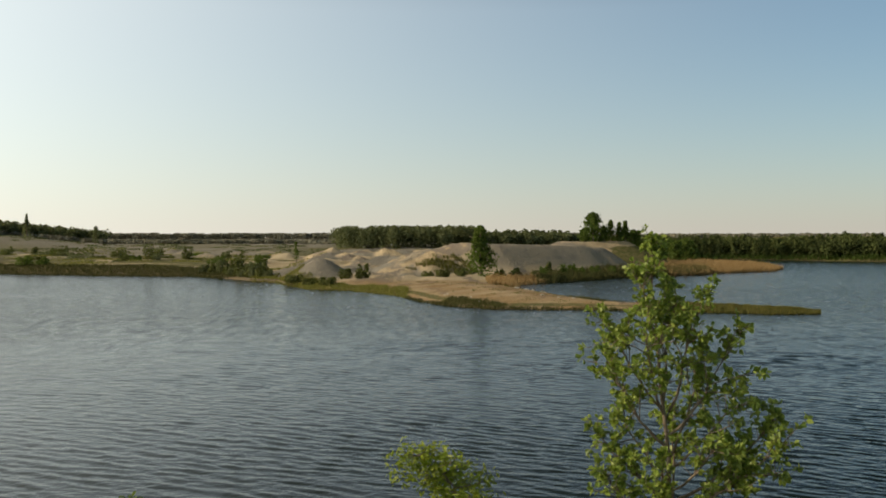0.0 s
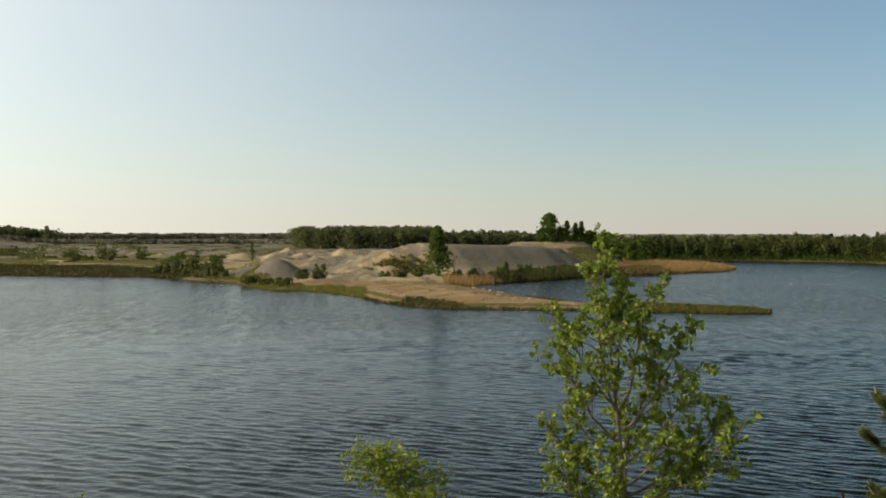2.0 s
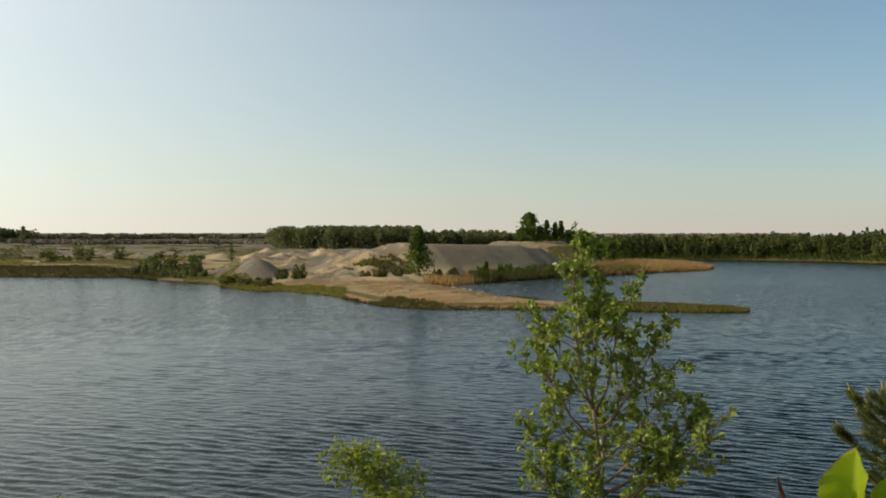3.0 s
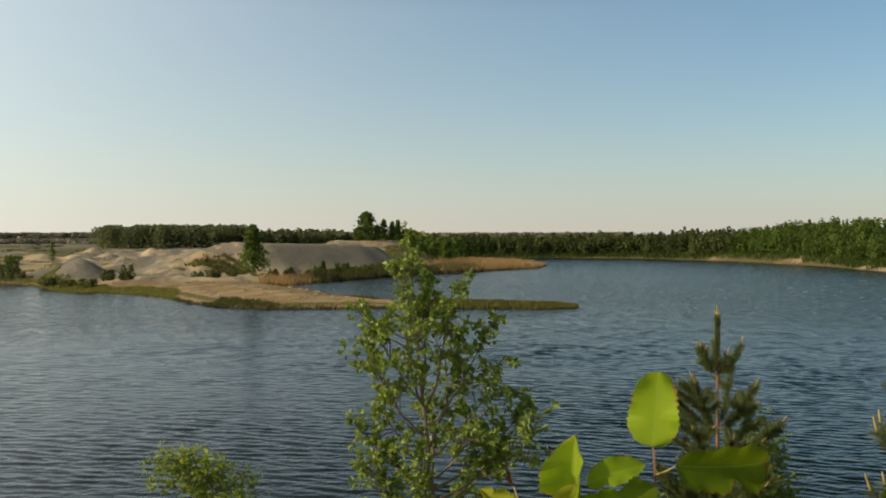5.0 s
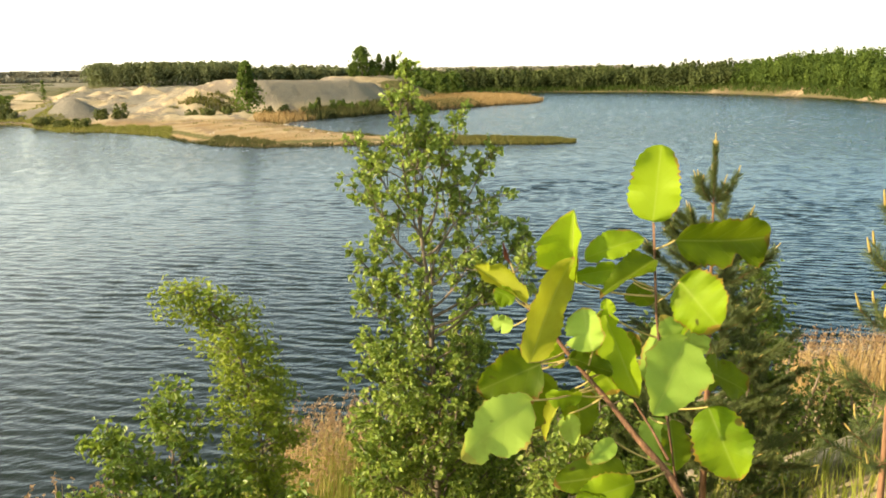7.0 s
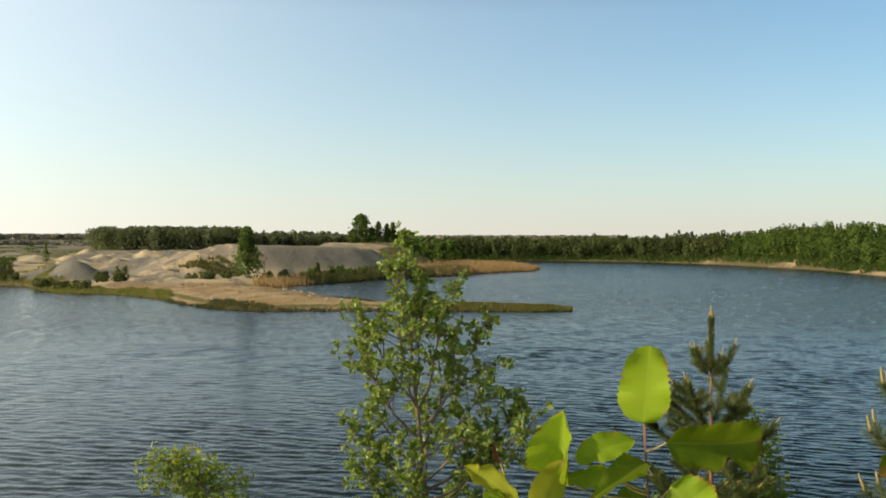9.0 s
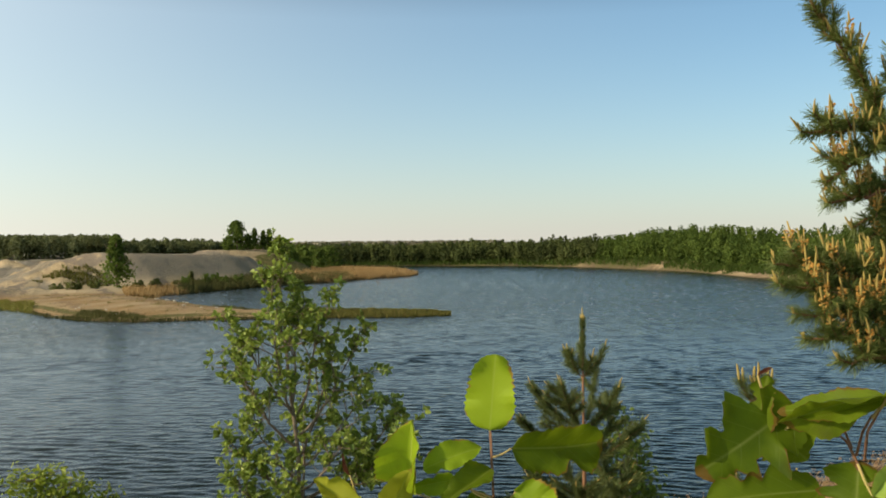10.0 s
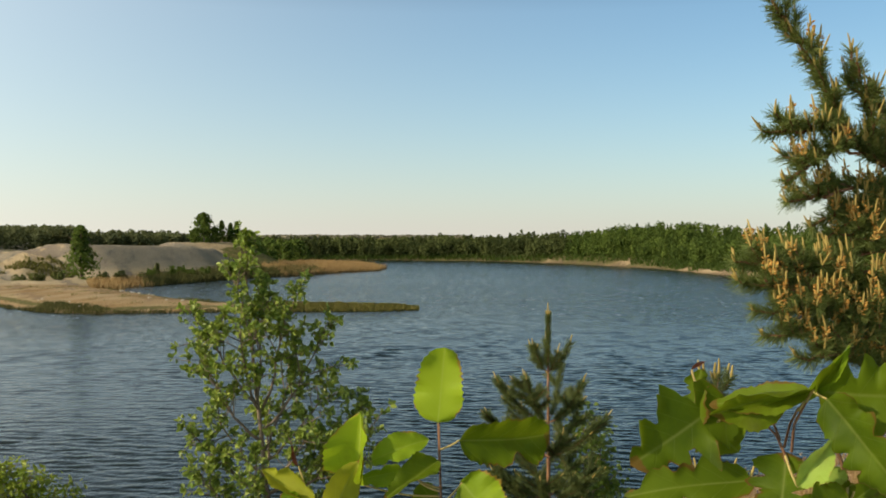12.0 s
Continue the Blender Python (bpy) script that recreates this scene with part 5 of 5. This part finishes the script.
    uv = k.n("TexCoord").outputs["UV"]
    sep = k.n("SeparateXYZ")
    k.link(uv, sep.inputs[0])
    across = k.math("ABSOLUTE", k.math("SUBTRACT", sep.outputs[0], 0.5))
    rib = k.ramp(across, (0.0, (1, 1, 1)), (0.022, (0, 0, 0)))
    slant = k.math("SUBTRACT", sep.outputs[1], k.math("MULTIPLY", across, 0.75))
    wave = k.math("ABSOLUTE", k.math("SINE", k.math("MULTIPLY", slant, 17.0)))
    vein = k.ramp(wave, (0.0, (1, 1, 1)), (0.10, (0, 0, 0)))
    net = k.n("TexVoronoi", feature="DISTANCE_TO_EDGE")
    net.inputs["Scale"].default_value = 26.0
    k.link(uv, net.inputs["Vector"])
    mesh_vein = k.ramp(net.outputs["Distance"], (0.0, (1, 1, 1)), (0.07, (0, 0, 0)))
    rnd = k.n("ObjectInfo").outputs["Random"]
    blotch = k.noise(38.0, 4.0, 0.6, k.pos())
    base = k.mix(k.math("ADD", k.math("MULTIPLY", k.math("POWER", rnd, 1.5), 0.75), k.math("MULTIPLY", blotch, 0.3)), deep, fresh)
    base = k.mix(k.math("MULTIPLY", mesh_vein, 0.07), base, fresh)
    base = k.mix(k.math("MULTIPLY", vein, 0.12), base, (0.38, 0.44, 0.12))
    base = k.mix(k.math("MULTIPLY", rib, 0.22), base, (0.45, 0.48, 0.16))
    mottle = k.ramp(k.noise(30.0, 4.0, 0.6, k.pos(move=(5, 2, 7))), (0.42, (0, 0, 0)), (0.60, (1, 1, 1)))
    base = k.mix(k.math("MULTIPLY", mottle, 0.45), base, fresh)
    edge = k.math("ADD", k.attr("rim"), k.math("MULTIPLY", k.math("SUBTRACT", blotch, 0.5), 0.9))
    base = k.mix(k.ramp(edge, (0.98, (0, 0, 0)), (1.2, (0.8, 0.8, 0.8))), base, rim)
    patch = k.noise(24.0, 5.0, 0.62, k.pos(move=(1, 4, 2)))
    base = k.mix(k.ramp(patch, (0.56, (0, 0, 0)), (0.68, (0.55, 0.55, 0.55))), base, tuple(0.55 * a + 0.25 * b for a, b in zip(deep, rim)))
    spots = k.noise(70.0, 2.0, 0.4, k.pos(move=(3, 1, 0)))
    base = k.mix(k.ramp(spots, (0.74, (0, 0, 0)), (0.77, (0.9, 0.9, 0.9))), base, (0.05, 0.03, 0.012))
    nb = k.bump(k.math("ADD", k.math("MULTIPLY", vein, -0.6), k.math("MULTIPLY", mesh_vein, -0.1)), 0.4, 0.0012)
    p = k.surface(base, 0.5, nb, spec=0.13)
    tr = k.n("BsdfTranslucent")
    k.link(k.mix(0.42, base, glow), tr.inputs[0])
    mx = k.n("MixShader")
    mx.inputs[0].default_value = 0.40
    k.link(p.outputs[0], mx.inputs[1])
    k.link(tr.outputs[0], mx.inputs[2])
    return k.done(mx)


MAT_ASPEN = big_leaf_material("aspen_leaf", (0.075, 0.16, 0.008), (0.29, 0.41, 0.02), (0.47, 0.62, 0.018), (0.30, 0.14, 0.04))
# the broad shoot's own dark green; on the aspen it also paints shaded leaves
MAT_BROAD_AND_SHADED = big_leaf_material("broad_and_shaded_leaf", (0.030, 0.068, 0.005), (0.135, 0.20, 0.009), (0.29, 0.37, 0.008), (0.14, 0.06, 0.02))
# pale undersides; the same paler colour stands in for backlight behind the stem
MAT_PALE = big_leaf_material("pale_underside_and_backlit_leaf", (0.19, 0.32, 0.05), (0.36, 0.51, 0.10), (0.54, 0.70, 0.11), (0.34, 0.22, 0.06))
MAT_OLIVE = big_leaf_material("olive_browned_leaf", (0.17, 0.20, 0.015), (0.40, 0.43, 0.04), (0.60, 0.62, 0.03), (0.20, 0.07, 0.025))
MAT_DRY = big_leaf_material("dry_brown_leaf", (0.05, 0.018, 0.012), (0.14, 0.05, 0.03), (0.2, 0.08, 0.04), (0.03, 0.012, 0.01))
MAT_SHOOT = bark_material("red_brown_shoot", (0.09, 0.045, 0.028), (0.24, 0.13, 0.075), 90.0)
MAT_STALK = bark_material("yellow_leaf_stalk", (0.34, 0.30, 0.10), (0.48, 0.36, 0.16), 60.0)


def blade_mesh(base, tip, width, roll, fold, edge, droop, lobed, material, seed, whole=False, blunt=0.58):
    """A leaf from its stalk's end to its tip: toothed outline, folded on the midrib, one edge curled, drooping."""
    rng = np.random.default_rng(seed)
    base, tip = np.array(base), np.array(tip)
    L = np.linalg.norm(tip - base)
    ay = (tip - base) / L
    view = np.array((0, 0, 9.0)) - base
    az = unit(view - ay * (view @ ay))
    ax = np.cross(ay, az)
    c, s = math.cos(radians(roll)), math.sin(radians(roll))
    ax, az = ax * c + az * s, az * c - ax * s
    nv, nu = 37, 13
    v = np.linspace(0, 1, nv)
    u = np.linspace(-1, 1, nu)
    if lobed:
        half = np.clip(np.sin(math.pi * v ** 0.75), 0, 1) ** 0.6 * (0.74 + 0.26 * np.abs(np.cos(v * 8.2)))
    else:
        half = np.clip(np.sin(math.pi * np.clip(v, 0, 1) ** 0.82), 0, 1) ** blunt
    uneven = 1 + 0.05 * np.sin(v * 7 + rng.random() * 6) + 0.03 * np.sin(v * 15 + rng.random() * 6)
    teeth = uneven + 0.05 * np.where(np.arange(nv) % 3 == 0, 1.0, -0.4) + 0.022 * rng.normal(0, 1, nv)
    half = half * width * 0.46 * teeth
    sides = {}
    for side in (-1, 1):
        cut = np.ones(nv)
        for _ in range(0 if whole else 4 if lobed else int(rng.random() < 0.4)):
            cut -= (0.22 + 0.3 * rng.random()) * np.exp(-((v - 0.2 - 0.7 * rng.random()) / (0.02 + 0.05 * rng.random())) ** 2)
        sides[side] = half * np.clip(cut, 0.35, 1) * (1 + 0.06 * rng.normal())
    verts, uvs, rim = [], [], []
    th = np.cumsum(np.full(nv, radians(droop) / nv)) + 0.12 * np.sin(v * 5 + rng.random() * 6)
    yy = np.concatenate([[0], np.cumsum(np.cos(th[:-1]))]) * L / (nv - 1)
    zz = np.concatenate([[0], np.cumsum(-np.sin(th[:-1]))]) * L / (nv - 1)
    wob, ruffle = rng.random() * 6, 0.04 + 0.10 * rng.random()
    for i in range(nv):
        for j in range(nu):
            side = 1 if u[j] >= 0 else -1
            steps = np.linspace(0, abs(u[j]), 8)
            curl = edge if side > 0 else edge * 0.25
            ang = radians(fold) + radians(curl) * np.clip((steps - 0.35) / 0.65, 0, 1) ** 1.3
            dx = np.mean(np.cos(ang)) * abs(u[j]) * sides[side][i]
            dz = np.mean(np.sin(ang)) * abs(u[j]) * sides[side][i] + ruffle * width * math.sin(v[i] * 7 + side * 1.3 + wob) * u[j] ** 2 + 0.035 * width * math.sin(v[i] * 21 + wob * 3 + side) * u[j] ** 2
            verts.append(base + ax * side * dx + ay * yy[i] + az * (zz[i] + dz))
            uvs.append((0.5 + 0.5 * u[j] * sides[side][i] / (width * 0.55), v[i]))
            rim.append(max(abs(u[j]), 1.15 * abs(v[i] - 0.1)))
    i, j = np.meshgrid(np.arange(nv - 1), np.arange(nu - 1), indexing="ij")
    faces = np.stack([i * nu + j, i * nu + j + 1, (i + 1) * nu + j + 1, (i + 1) * nu + j], -1).reshape(-1, 4)
    me = mesh_np("leaf", np.array(verts), faces, material, True)
    layer = me.uv_layers.new(name="UVMap")
    layer.data.foreach_set("uv", np.array(uvs, np.float32)[faces.ravel()].ravel())
    me.attributes.new("rim", "FLOAT", "POINT").data.foreach_set("value", np.array(rim, np.float32))
    return me


LEAF_SEED = [500]


def big_leaf(parent, base, tip, width, joint, roll=0, fold=12, edge=0, droop=15, lobed=False, material=None, whole=False, blunt=0.58):
    LEAF_SEED[0] += 1
    o = np.array(parent.location)
    me = blade_mesh(base, tip, width, roll, fold, edge, droop, lobed, material or MAT_ASPEN, LEAF_SEED[0], whole, blunt)
    ob = place_part("leaf", me, parent)
    ob.matrix_parent_inverse = Matrix.Translation(-parent.location)
    b, j = np.array(base) - o, np.array(joint) - o
    t = np.linspace(0, 1, 6)[:, None]
    line = j + (b - j) * t + np.array((0, 0, -1)) * np.linalg.norm(b - j) * 0.05 * np.sin(t * math.pi)
    place_part("leaf_stalk", mesh_np("leaf_stalk", *tube(line, np.linspace(0.0008, 0.0006, 6), 5), MAT_STALK, True), parent)


def stem(parent, points, r0, r1):
    pts = np.asarray(points, float) - np.array(parent.location)
    seg = np.concatenate([[0], np.cumsum(np.linalg.norm(np.diff(pts, axis=0), axis=1))])
    fine = np.linspace(0, seg[-1], 24)
    line = np.stack([np.interp(fine, seg, pts[:, c]) for c in range(3)], 1)
    line[1:-1] = (line[:-2] + 2 * line[1:-1] + line[2:]) / 4
    knots = 1 + 0.18 * (np.arange(24) % 6 == 0)
    place_part("stem", mesh_np("stem", *tube(line, np.linspace(r0, r1, 24) * knots, 8), MAT_SHOOT, True), parent)


# the two shoots
base = (0.265, 0.537, 8.695)
aspen = thing("aspen_shoot", base[0], base[1], land_z(base[0], base[1]), "aspen shoot with large yellow-green insect-bitten leaves", "sapling")
stem(aspen, [(base[0] + 0.01, base[1] - 0.02, land_z(base[0], base[1]) - 0.03), base, (0.263, 0.551, 8.708), (0.265, 0.569, 8.724), (0.272, 0.588, 8.752), (0.279, 0.617, 8.799), (0.284, 0.632, 8.828), (0.287, 0.635, 8.851), (0.286, 0.637, 8.861)], 0.0026, 0.0009)
stem(aspen, [base, (0.259, 0.553, 8.714), (0.246, 0.569, 8.730), (0.236, 0.586, 8.747), (0.224, 0.602, 8.764), (0.213, 0.618, 8.780), (0.205, 0.634, 8.795), (0.193, 0.650, 8.807)], 0.0024, 0.0010)
stem(aspen, [(0.261, 0.556, 8.720), (0.256, 0.568, 8.735), (0.247, 0.579, 8.753)], 0.0010, 0.0007)
big_leaf(aspen, (0.286, 0.638, 8.862), (0.295, 0.646, 8.916), 0.0383, (0.287, 0.637, 8.858), roll=8, fold=6, droop=6, whole=True, blunt=0.42)
big_leaf(aspen, (0.229, 0.639, 8.822), (0.222, 0.640, 8.873), 0.0580, (0.281, 0.623, 8.812), roll=32, fold=48, edge=35, droop=20)
big_leaf(aspen, (0.234, 0.636, 8.839), (0.271, 0.619, 8.857), 0.0240, (0.284, 0.632, 8.828), roll=18, fold=22, droop=22)
big_leaf(aspen, (0.253, 0.624, 8.833), (0.223, 0.626, 8.828), 0.0229, (0.282, 0.626, 8.817), roll=25, fold=30, edge=20)
big_leaf(aspen, (0.277, 0.615, 8.840), (0.231, 0.602, 8.824), 0.0293, (0.284, 0.632, 8.830), roll=-38, fold=34, edge=20, material=MAT_BROAD_AND_SHADED)
# darker material puts the shade of its own fold into the colour
big_leaf(aspen, (0.298, 0.627, 8.850), (0.375, 0.624, 8.847), 0.0522, (0.286, 0.634, 8.843), roll=-22, fold=24, edge=55, droop=10, material=MAT_BROAD_AND_SHADED, blunt=0.45)
big_leaf(aspen, (0.288, 0.599, 8.827), (0.301, 0.570, 8.802), 0.0484, (0.281, 0.621, 8.807), roll=-14, fold=14, edge=-85, blunt=0.45)
big_leaf(aspen, (0.273, 0.561, 8.799), (0.243, 0.539, 8.758), 0.0457, (0.273, 0.593, 8.760), roll=16, fold=16, droop=14, material=MAT_PALE)
big_leaf(aspen, (0.287, 0.554, 8.754), (0.295, 0.528, 8.711), 0.0426, (0.269, 0.583, 8.746), roll=-12, fold=20, droop=30)
big_leaf(aspen, (0.173, 0.573, 8.763), (0.124, 0.553, 8.737), 0.0384, (0.227, 0.598, 8.760), roll=14, fold=10, droop=12, material=MAT_PALE)
big_leaf(aspen, (0.195, 0.616, 8.772), (0.151, 0.618, 8.755), 0.0450, (0.216, 0.614, 8.775), roll=10, fold=8, droop=18, edge=30, material=MAT_BROAD_AND_SHADED)
big_leaf(aspen, (0.196, 0.625, 8.765), (0.188, 0.623, 8.719), 0.0391, (0.216, 0.614, 8.775), roll=28, fold=12, material=MAT_BROAD_AND_SHADED)
big_leaf(aspen, (0.180, 0.595, 8.781), (0.219, 0.634, 8.840), 0.0334, (0.213, 0.618, 8.778), roll=-24, fold=14, droop=-18, material=MAT_OLIVE)
big_leaf(aspen, (0.193, 0.640, 8.809), (0.163, 0.663, 8.837), 0.0336, (0.199, 0.641, 8.801), roll=-30, fold=42, edge=75, material=MAT_OLIVE)
big_leaf(aspen, (0.187, 0.647, 8.811), (0.172, 0.651, 8.817), 0.0193, (0.196, 0.645, 8.804), roll=20, fold=30)
big_leaf(aspen, (0.226, 0.600, 8.783), (0.222, 0.612, 8.811), 0.0351, (0.223, 0.604, 8.766), roll=18, fold=26, material=MAT_PALE)
big_leaf(aspen, (0.242, 0.622, 8.805), (0.254, 0.592, 8.749), 0.0371, (0.213, 0.620, 8.781), roll=-26, fold=28, edge=25)
big_leaf(aspen, (0.212, 0.608, 8.777), (0.240, 0.595, 8.772), 0.0214, (0.219, 0.610, 8.771), roll=45, fold=14, material=MAT_BROAD_AND_SHADED)
big_leaf(aspen, (0.223, 0.555, 8.737), (0.202, 0.548, 8.728), 0.0157, (0.264, 0.559, 8.715), roll=10, fold=20, material=MAT_PALE)
big_leaf(aspen, (0.230, 0.550, 8.717), (0.182, 0.551, 8.719), 0.0366, (0.256, 0.556, 8.717), roll=-25, fold=14, edge=25, material=MAT_BROAD_AND_SHADED)
big_leaf(aspen, (0.230, 0.539, 8.716), (0.190, 0.537, 8.706), 0.0266, (0.259, 0.553, 8.714), roll=20, fold=14)
big_leaf(aspen, (0.206, 0.595, 8.757), (0.187, 0.594, 8.727), 0.0174, (0.228, 0.596, 8.758), roll=-50, fold=35, edge=40, material=MAT_OLIVE)
big_leaf(aspen, (0.219, 0.612, 8.754), (0.221, 0.605, 8.719), 0.0340, (0.225, 0.601, 8.763), roll=30, fold=12, material=MAT_BROAD_AND_SHADED)
big_leaf(aspen, (0.210, 0.601, 8.740), (0.209, 0.588, 8.723), 0.0186, (0.232, 0.592, 8.754), roll=-20, fold=24, material=MAT_PALE)
big_leaf(aspen, (0.214, 0.588, 8.757), (0.189, 0.589, 8.758), 0.0182, (0.232, 0.592, 8.754), roll=40, fold=22)
# backlit leaf behind the stem, its brightness put into the pale colour
big_leaf(aspen, (0.284, 0.613, 8.741), (0.282, 0.625, 8.792), 0.0282, (0.271, 0.587, 8.749), roll=38, fold=16, material=MAT_PALE)
big_leaf(aspen, (0.289, 0.600, 8.778), (0.280, 0.607, 8.803), 0.0227, (0.274, 0.596, 8.765), roll=-30, fold=18, material=MAT_PALE)
big_leaf(aspen, (0.290, 0.606, 8.785), (0.300, 0.607, 8.805), 0.0190, (0.275, 0.601, 8.773), roll=20, fold=30)
big_leaf(aspen, (0.267, 0.596, 8.734), (0.272, 0.589, 8.700), 0.0265, (0.268, 0.578, 8.736), roll=28, fold=16, material=MAT_PALE)
big_leaf(aspen, (0.283, 0.597, 8.730), (0.284, 0.585, 8.696), 0.0276, (0.268, 0.578, 8.736), roll=30, fold=12, material=MAT_BROAD_AND_SHADED)
# shade on this rear leaf is painted by the darker material
big_leaf(aspen, (0.312, 0.612, 8.762), (0.352, 0.609, 8.741), 0.0351, (0.273, 0.593, 8.760), roll=30, fold=10, material=MAT_BROAD_AND_SHADED)
big_leaf(aspen, (0.244, 0.615, 8.803), (0.242, 0.618, 8.814), 0.0142, (0.277, 0.609, 8.786), roll=10, fold=24)
big_leaf(aspen, (0.186, 0.648, 8.791), (0.171, 0.658, 8.794), 0.0166, (0.199, 0.641, 8.801), roll=20, fold=28, material=MAT_PALE)
big_leaf(aspen, (0.219, 0.650, 8.832), (0.217, 0.653, 8.844), 0.0098, (0.196, 0.645, 8.804), roll=30, fold=20, material=MAT_BROAD_AND_SHADED)
big_leaf(aspen, (0.188, 0.661, 8.834), (0.183, 0.665, 8.849), 0.0072, (0.196, 0.645, 8.804), roll=20, fold=60, edge=40, material=MAT_DRY, whole=True)
big_leaf(aspen, (0.238, 0.639, 8.780), (0.263, 0.634, 8.762), 0.0294, (0.213, 0.618, 8.780), roll=25, fold=14, material=MAT_BROAD_AND_SHADED)
big_leaf(aspen, (0.257, 0.631, 8.764), (0.276, 0.635, 8.782), 0.0245, (0.224, 0.602, 8.764), roll=-25, fold=14, material=MAT_BROAD_AND_SHADED)
big_leaf(aspen, (0.204, 0.636, 8.779), (0.218, 0.630, 8.764), 0.0213, (0.210, 0.624, 8.785), roll=20, fold=24)
big_leaf(aspen, (0.272, 0.638, 8.819), (0.285, 0.636, 8.800), 0.0226, (0.282, 0.625, 8.815), roll=-30, fold=18, material=MAT_BROAD_AND_SHADED)
big_leaf(aspen, (0.239, 0.620, 8.769), (0.248, 0.609, 8.747), 0.0269, (0.223, 0.604, 8.766), roll=-20, fold=20)
big_leaf(aspen, (0.309, 0.614, 8.797), (0.299, 0.606, 8.768), 0.0290, (0.277, 0.609, 8.786), roll=25, fold=18, material=MAT_PALE)

base = (0.381, 0.386, 8.846)
broad = thing("broadleaf_shoot", base[0], base[1], land_z(base[0], base[1]), "leafy shoot with big curled green leaves and bitten edges", "sapling")
stem(broad, [(base[0] + 0.01, base[1] - 0.02, land_z(base[0], base[1]) - 0.03), base, (0.374, 0.379, 8.863), (0.365, 0.372, 8.887)], 0.0026, 0.0010)
stem(broad, [(0.365, 0.372, 8.887), (0.364, 0.378, 8.897), (0.359, 0.386, 8.904)], 0.0007, 0.0005)
stem(broad, [(0.366, 0.374, 8.891), (0.363, 0.367, 8.904), (0.360, 0.358, 8.914)], 0.0007, 0.0005)
stem(broad, [(0.368, 0.371, 8.889), (0.362, 0.363, 8.905), (0.359, 0.348, 8.924)], 0.0007, 0.0005)
stem(broad, [(0.365, 0.376, 8.894), (0.366, 0.383, 8.904)], 0.0007, 0.0005)
stem(broad, [base, (0.387, 0.351, 8.852), (0.382, 0.348, 8.879), (0.373, 0.347, 8.896), (0.362, 0.346, 8.923)], 0.0014, 0.0007)
big_leaf(broad, (0.350, 0.400, 8.912), (0.299, 0.411, 8.879), 0.0545, (0.359, 0.386, 8.904), roll=12, fold=8, edge=18, droop=10, lobed=True, material=MAT_BROAD_AND_SHADED)
big_leaf(broad, (0.339, 0.410, 8.904), (0.357, 0.397, 8.883), 0.0382, (0.359, 0.386, 8.904), roll=-14, fold=10, edge=-30, droop=16, lobed=True, material=MAT_BROAD_AND_SHADED)
big_leaf(broad, (0.333, 0.407, 8.893), (0.338, 0.406, 8.929), 0.0225, (0.349, 0.395, 8.906), roll=14, fold=12, lobed=True, material=MAT_BROAD_AND_SHADED)
big_leaf(broad, (0.333, 0.406, 8.928), (0.339, 0.402, 8.933), 0.0042, (0.337, 0.406, 8.917), roll=30, fold=50, material=MAT_DRY, whole=True)
big_leaf(broad, (0.359, 0.348, 8.924), (0.332, 0.392, 8.912), 0.0304, (0.359, 0.351, 8.920), roll=52, fold=20, edge=30, droop=-12, material=MAT_BROAD_AND_SHADED)
big_leaf(broad, (0.359, 0.349, 8.923), (0.338, 0.395, 8.908), 0.0199, (0.359, 0.352, 8.918), roll=-40, fold=12, droop=-8, material=MAT_BROAD_AND_SHADED)
big_leaf(broad, (0.359, 0.353, 8.918), (0.363, 0.330, 8.950), 0.0121, (0.358, 0.356, 8.913), roll=-30, fold=42, droop=-6, whole=True)
big_leaf(broad, (0.361, 0.347, 8.924), (0.390, 0.307, 8.922), 0.0562, (0.359, 0.348, 8.924), roll=-20, fold=14, droop=16, lobed=True, material=MAT_BROAD_AND_SHADED)
big_leaf(broad, (0.361, 0.341, 8.921), (0.371, 0.304, 8.880), 0.0458, (0.359, 0.348, 8.924), roll=-34, fold=24, edge=-50, lobed=True, material=MAT_BROAD_AND_SHADED)
big_leaf(broad, (0.356, 0.386, 8.872), (0.292, 0.408, 8.867), 0.0328, (0.373, 0.377, 8.868), roll=-18, fold=14, edge=20, lobed=True, material=MAT_BROAD_AND_SHADED)
big_leaf(broad, (0.356, 0.365, 8.864), (0.364, 0.372, 8.890), 0.0410, (0.373, 0.377, 8.868), roll=18, fold=20, lobed=True, material=MAT_BROAD_AND_SHADED)
big_leaf(broad, (0.352, 0.350, 8.878), (0.365, 0.339, 8.902), 0.0205, (0.365, 0.372, 8.887), roll=-20, fold=40, edge=30, material=MAT_PALE)
big_leaf(broad, (0.377, 0.345, 8.879), (0.366, 0.350, 8.887), 0.0134, (0.382, 0.348, 8.879), roll=20, fold=22, material=MAT_PALE)
big_leaf(broad, (0.370, 0.337, 8.874), (0.343, 0.338, 8.874), 0.0196, (0.382, 0.348, 8.876), roll=-20, fold=20, material=MAT_BROAD_AND_SHADED)
big_leaf(broad, (0.385, 0.347, 8.873), (0.367, 0.349, 8.877), 0.0135, (0.384, 0.349, 8.867), roll=30, fold=20, material=MAT_BROAD_AND_SHADED)
big_leaf(broad, (0.388, 0.361, 8.859), (0.404, 0.344, 8.877), 0.0293, (0.387, 0.351, 8.852), roll=-20, fold=16, lobed=True, material=MAT_BROAD_AND_SHADED)
big_leaf(broad, (0.402, 0.367, 8.858), (0.420, 0.348, 8.859), 0.0285, (0.387, 0.351, 8.852), roll=20, fold=16, lobed=True, material=MAT_BROAD_AND_SHADED)
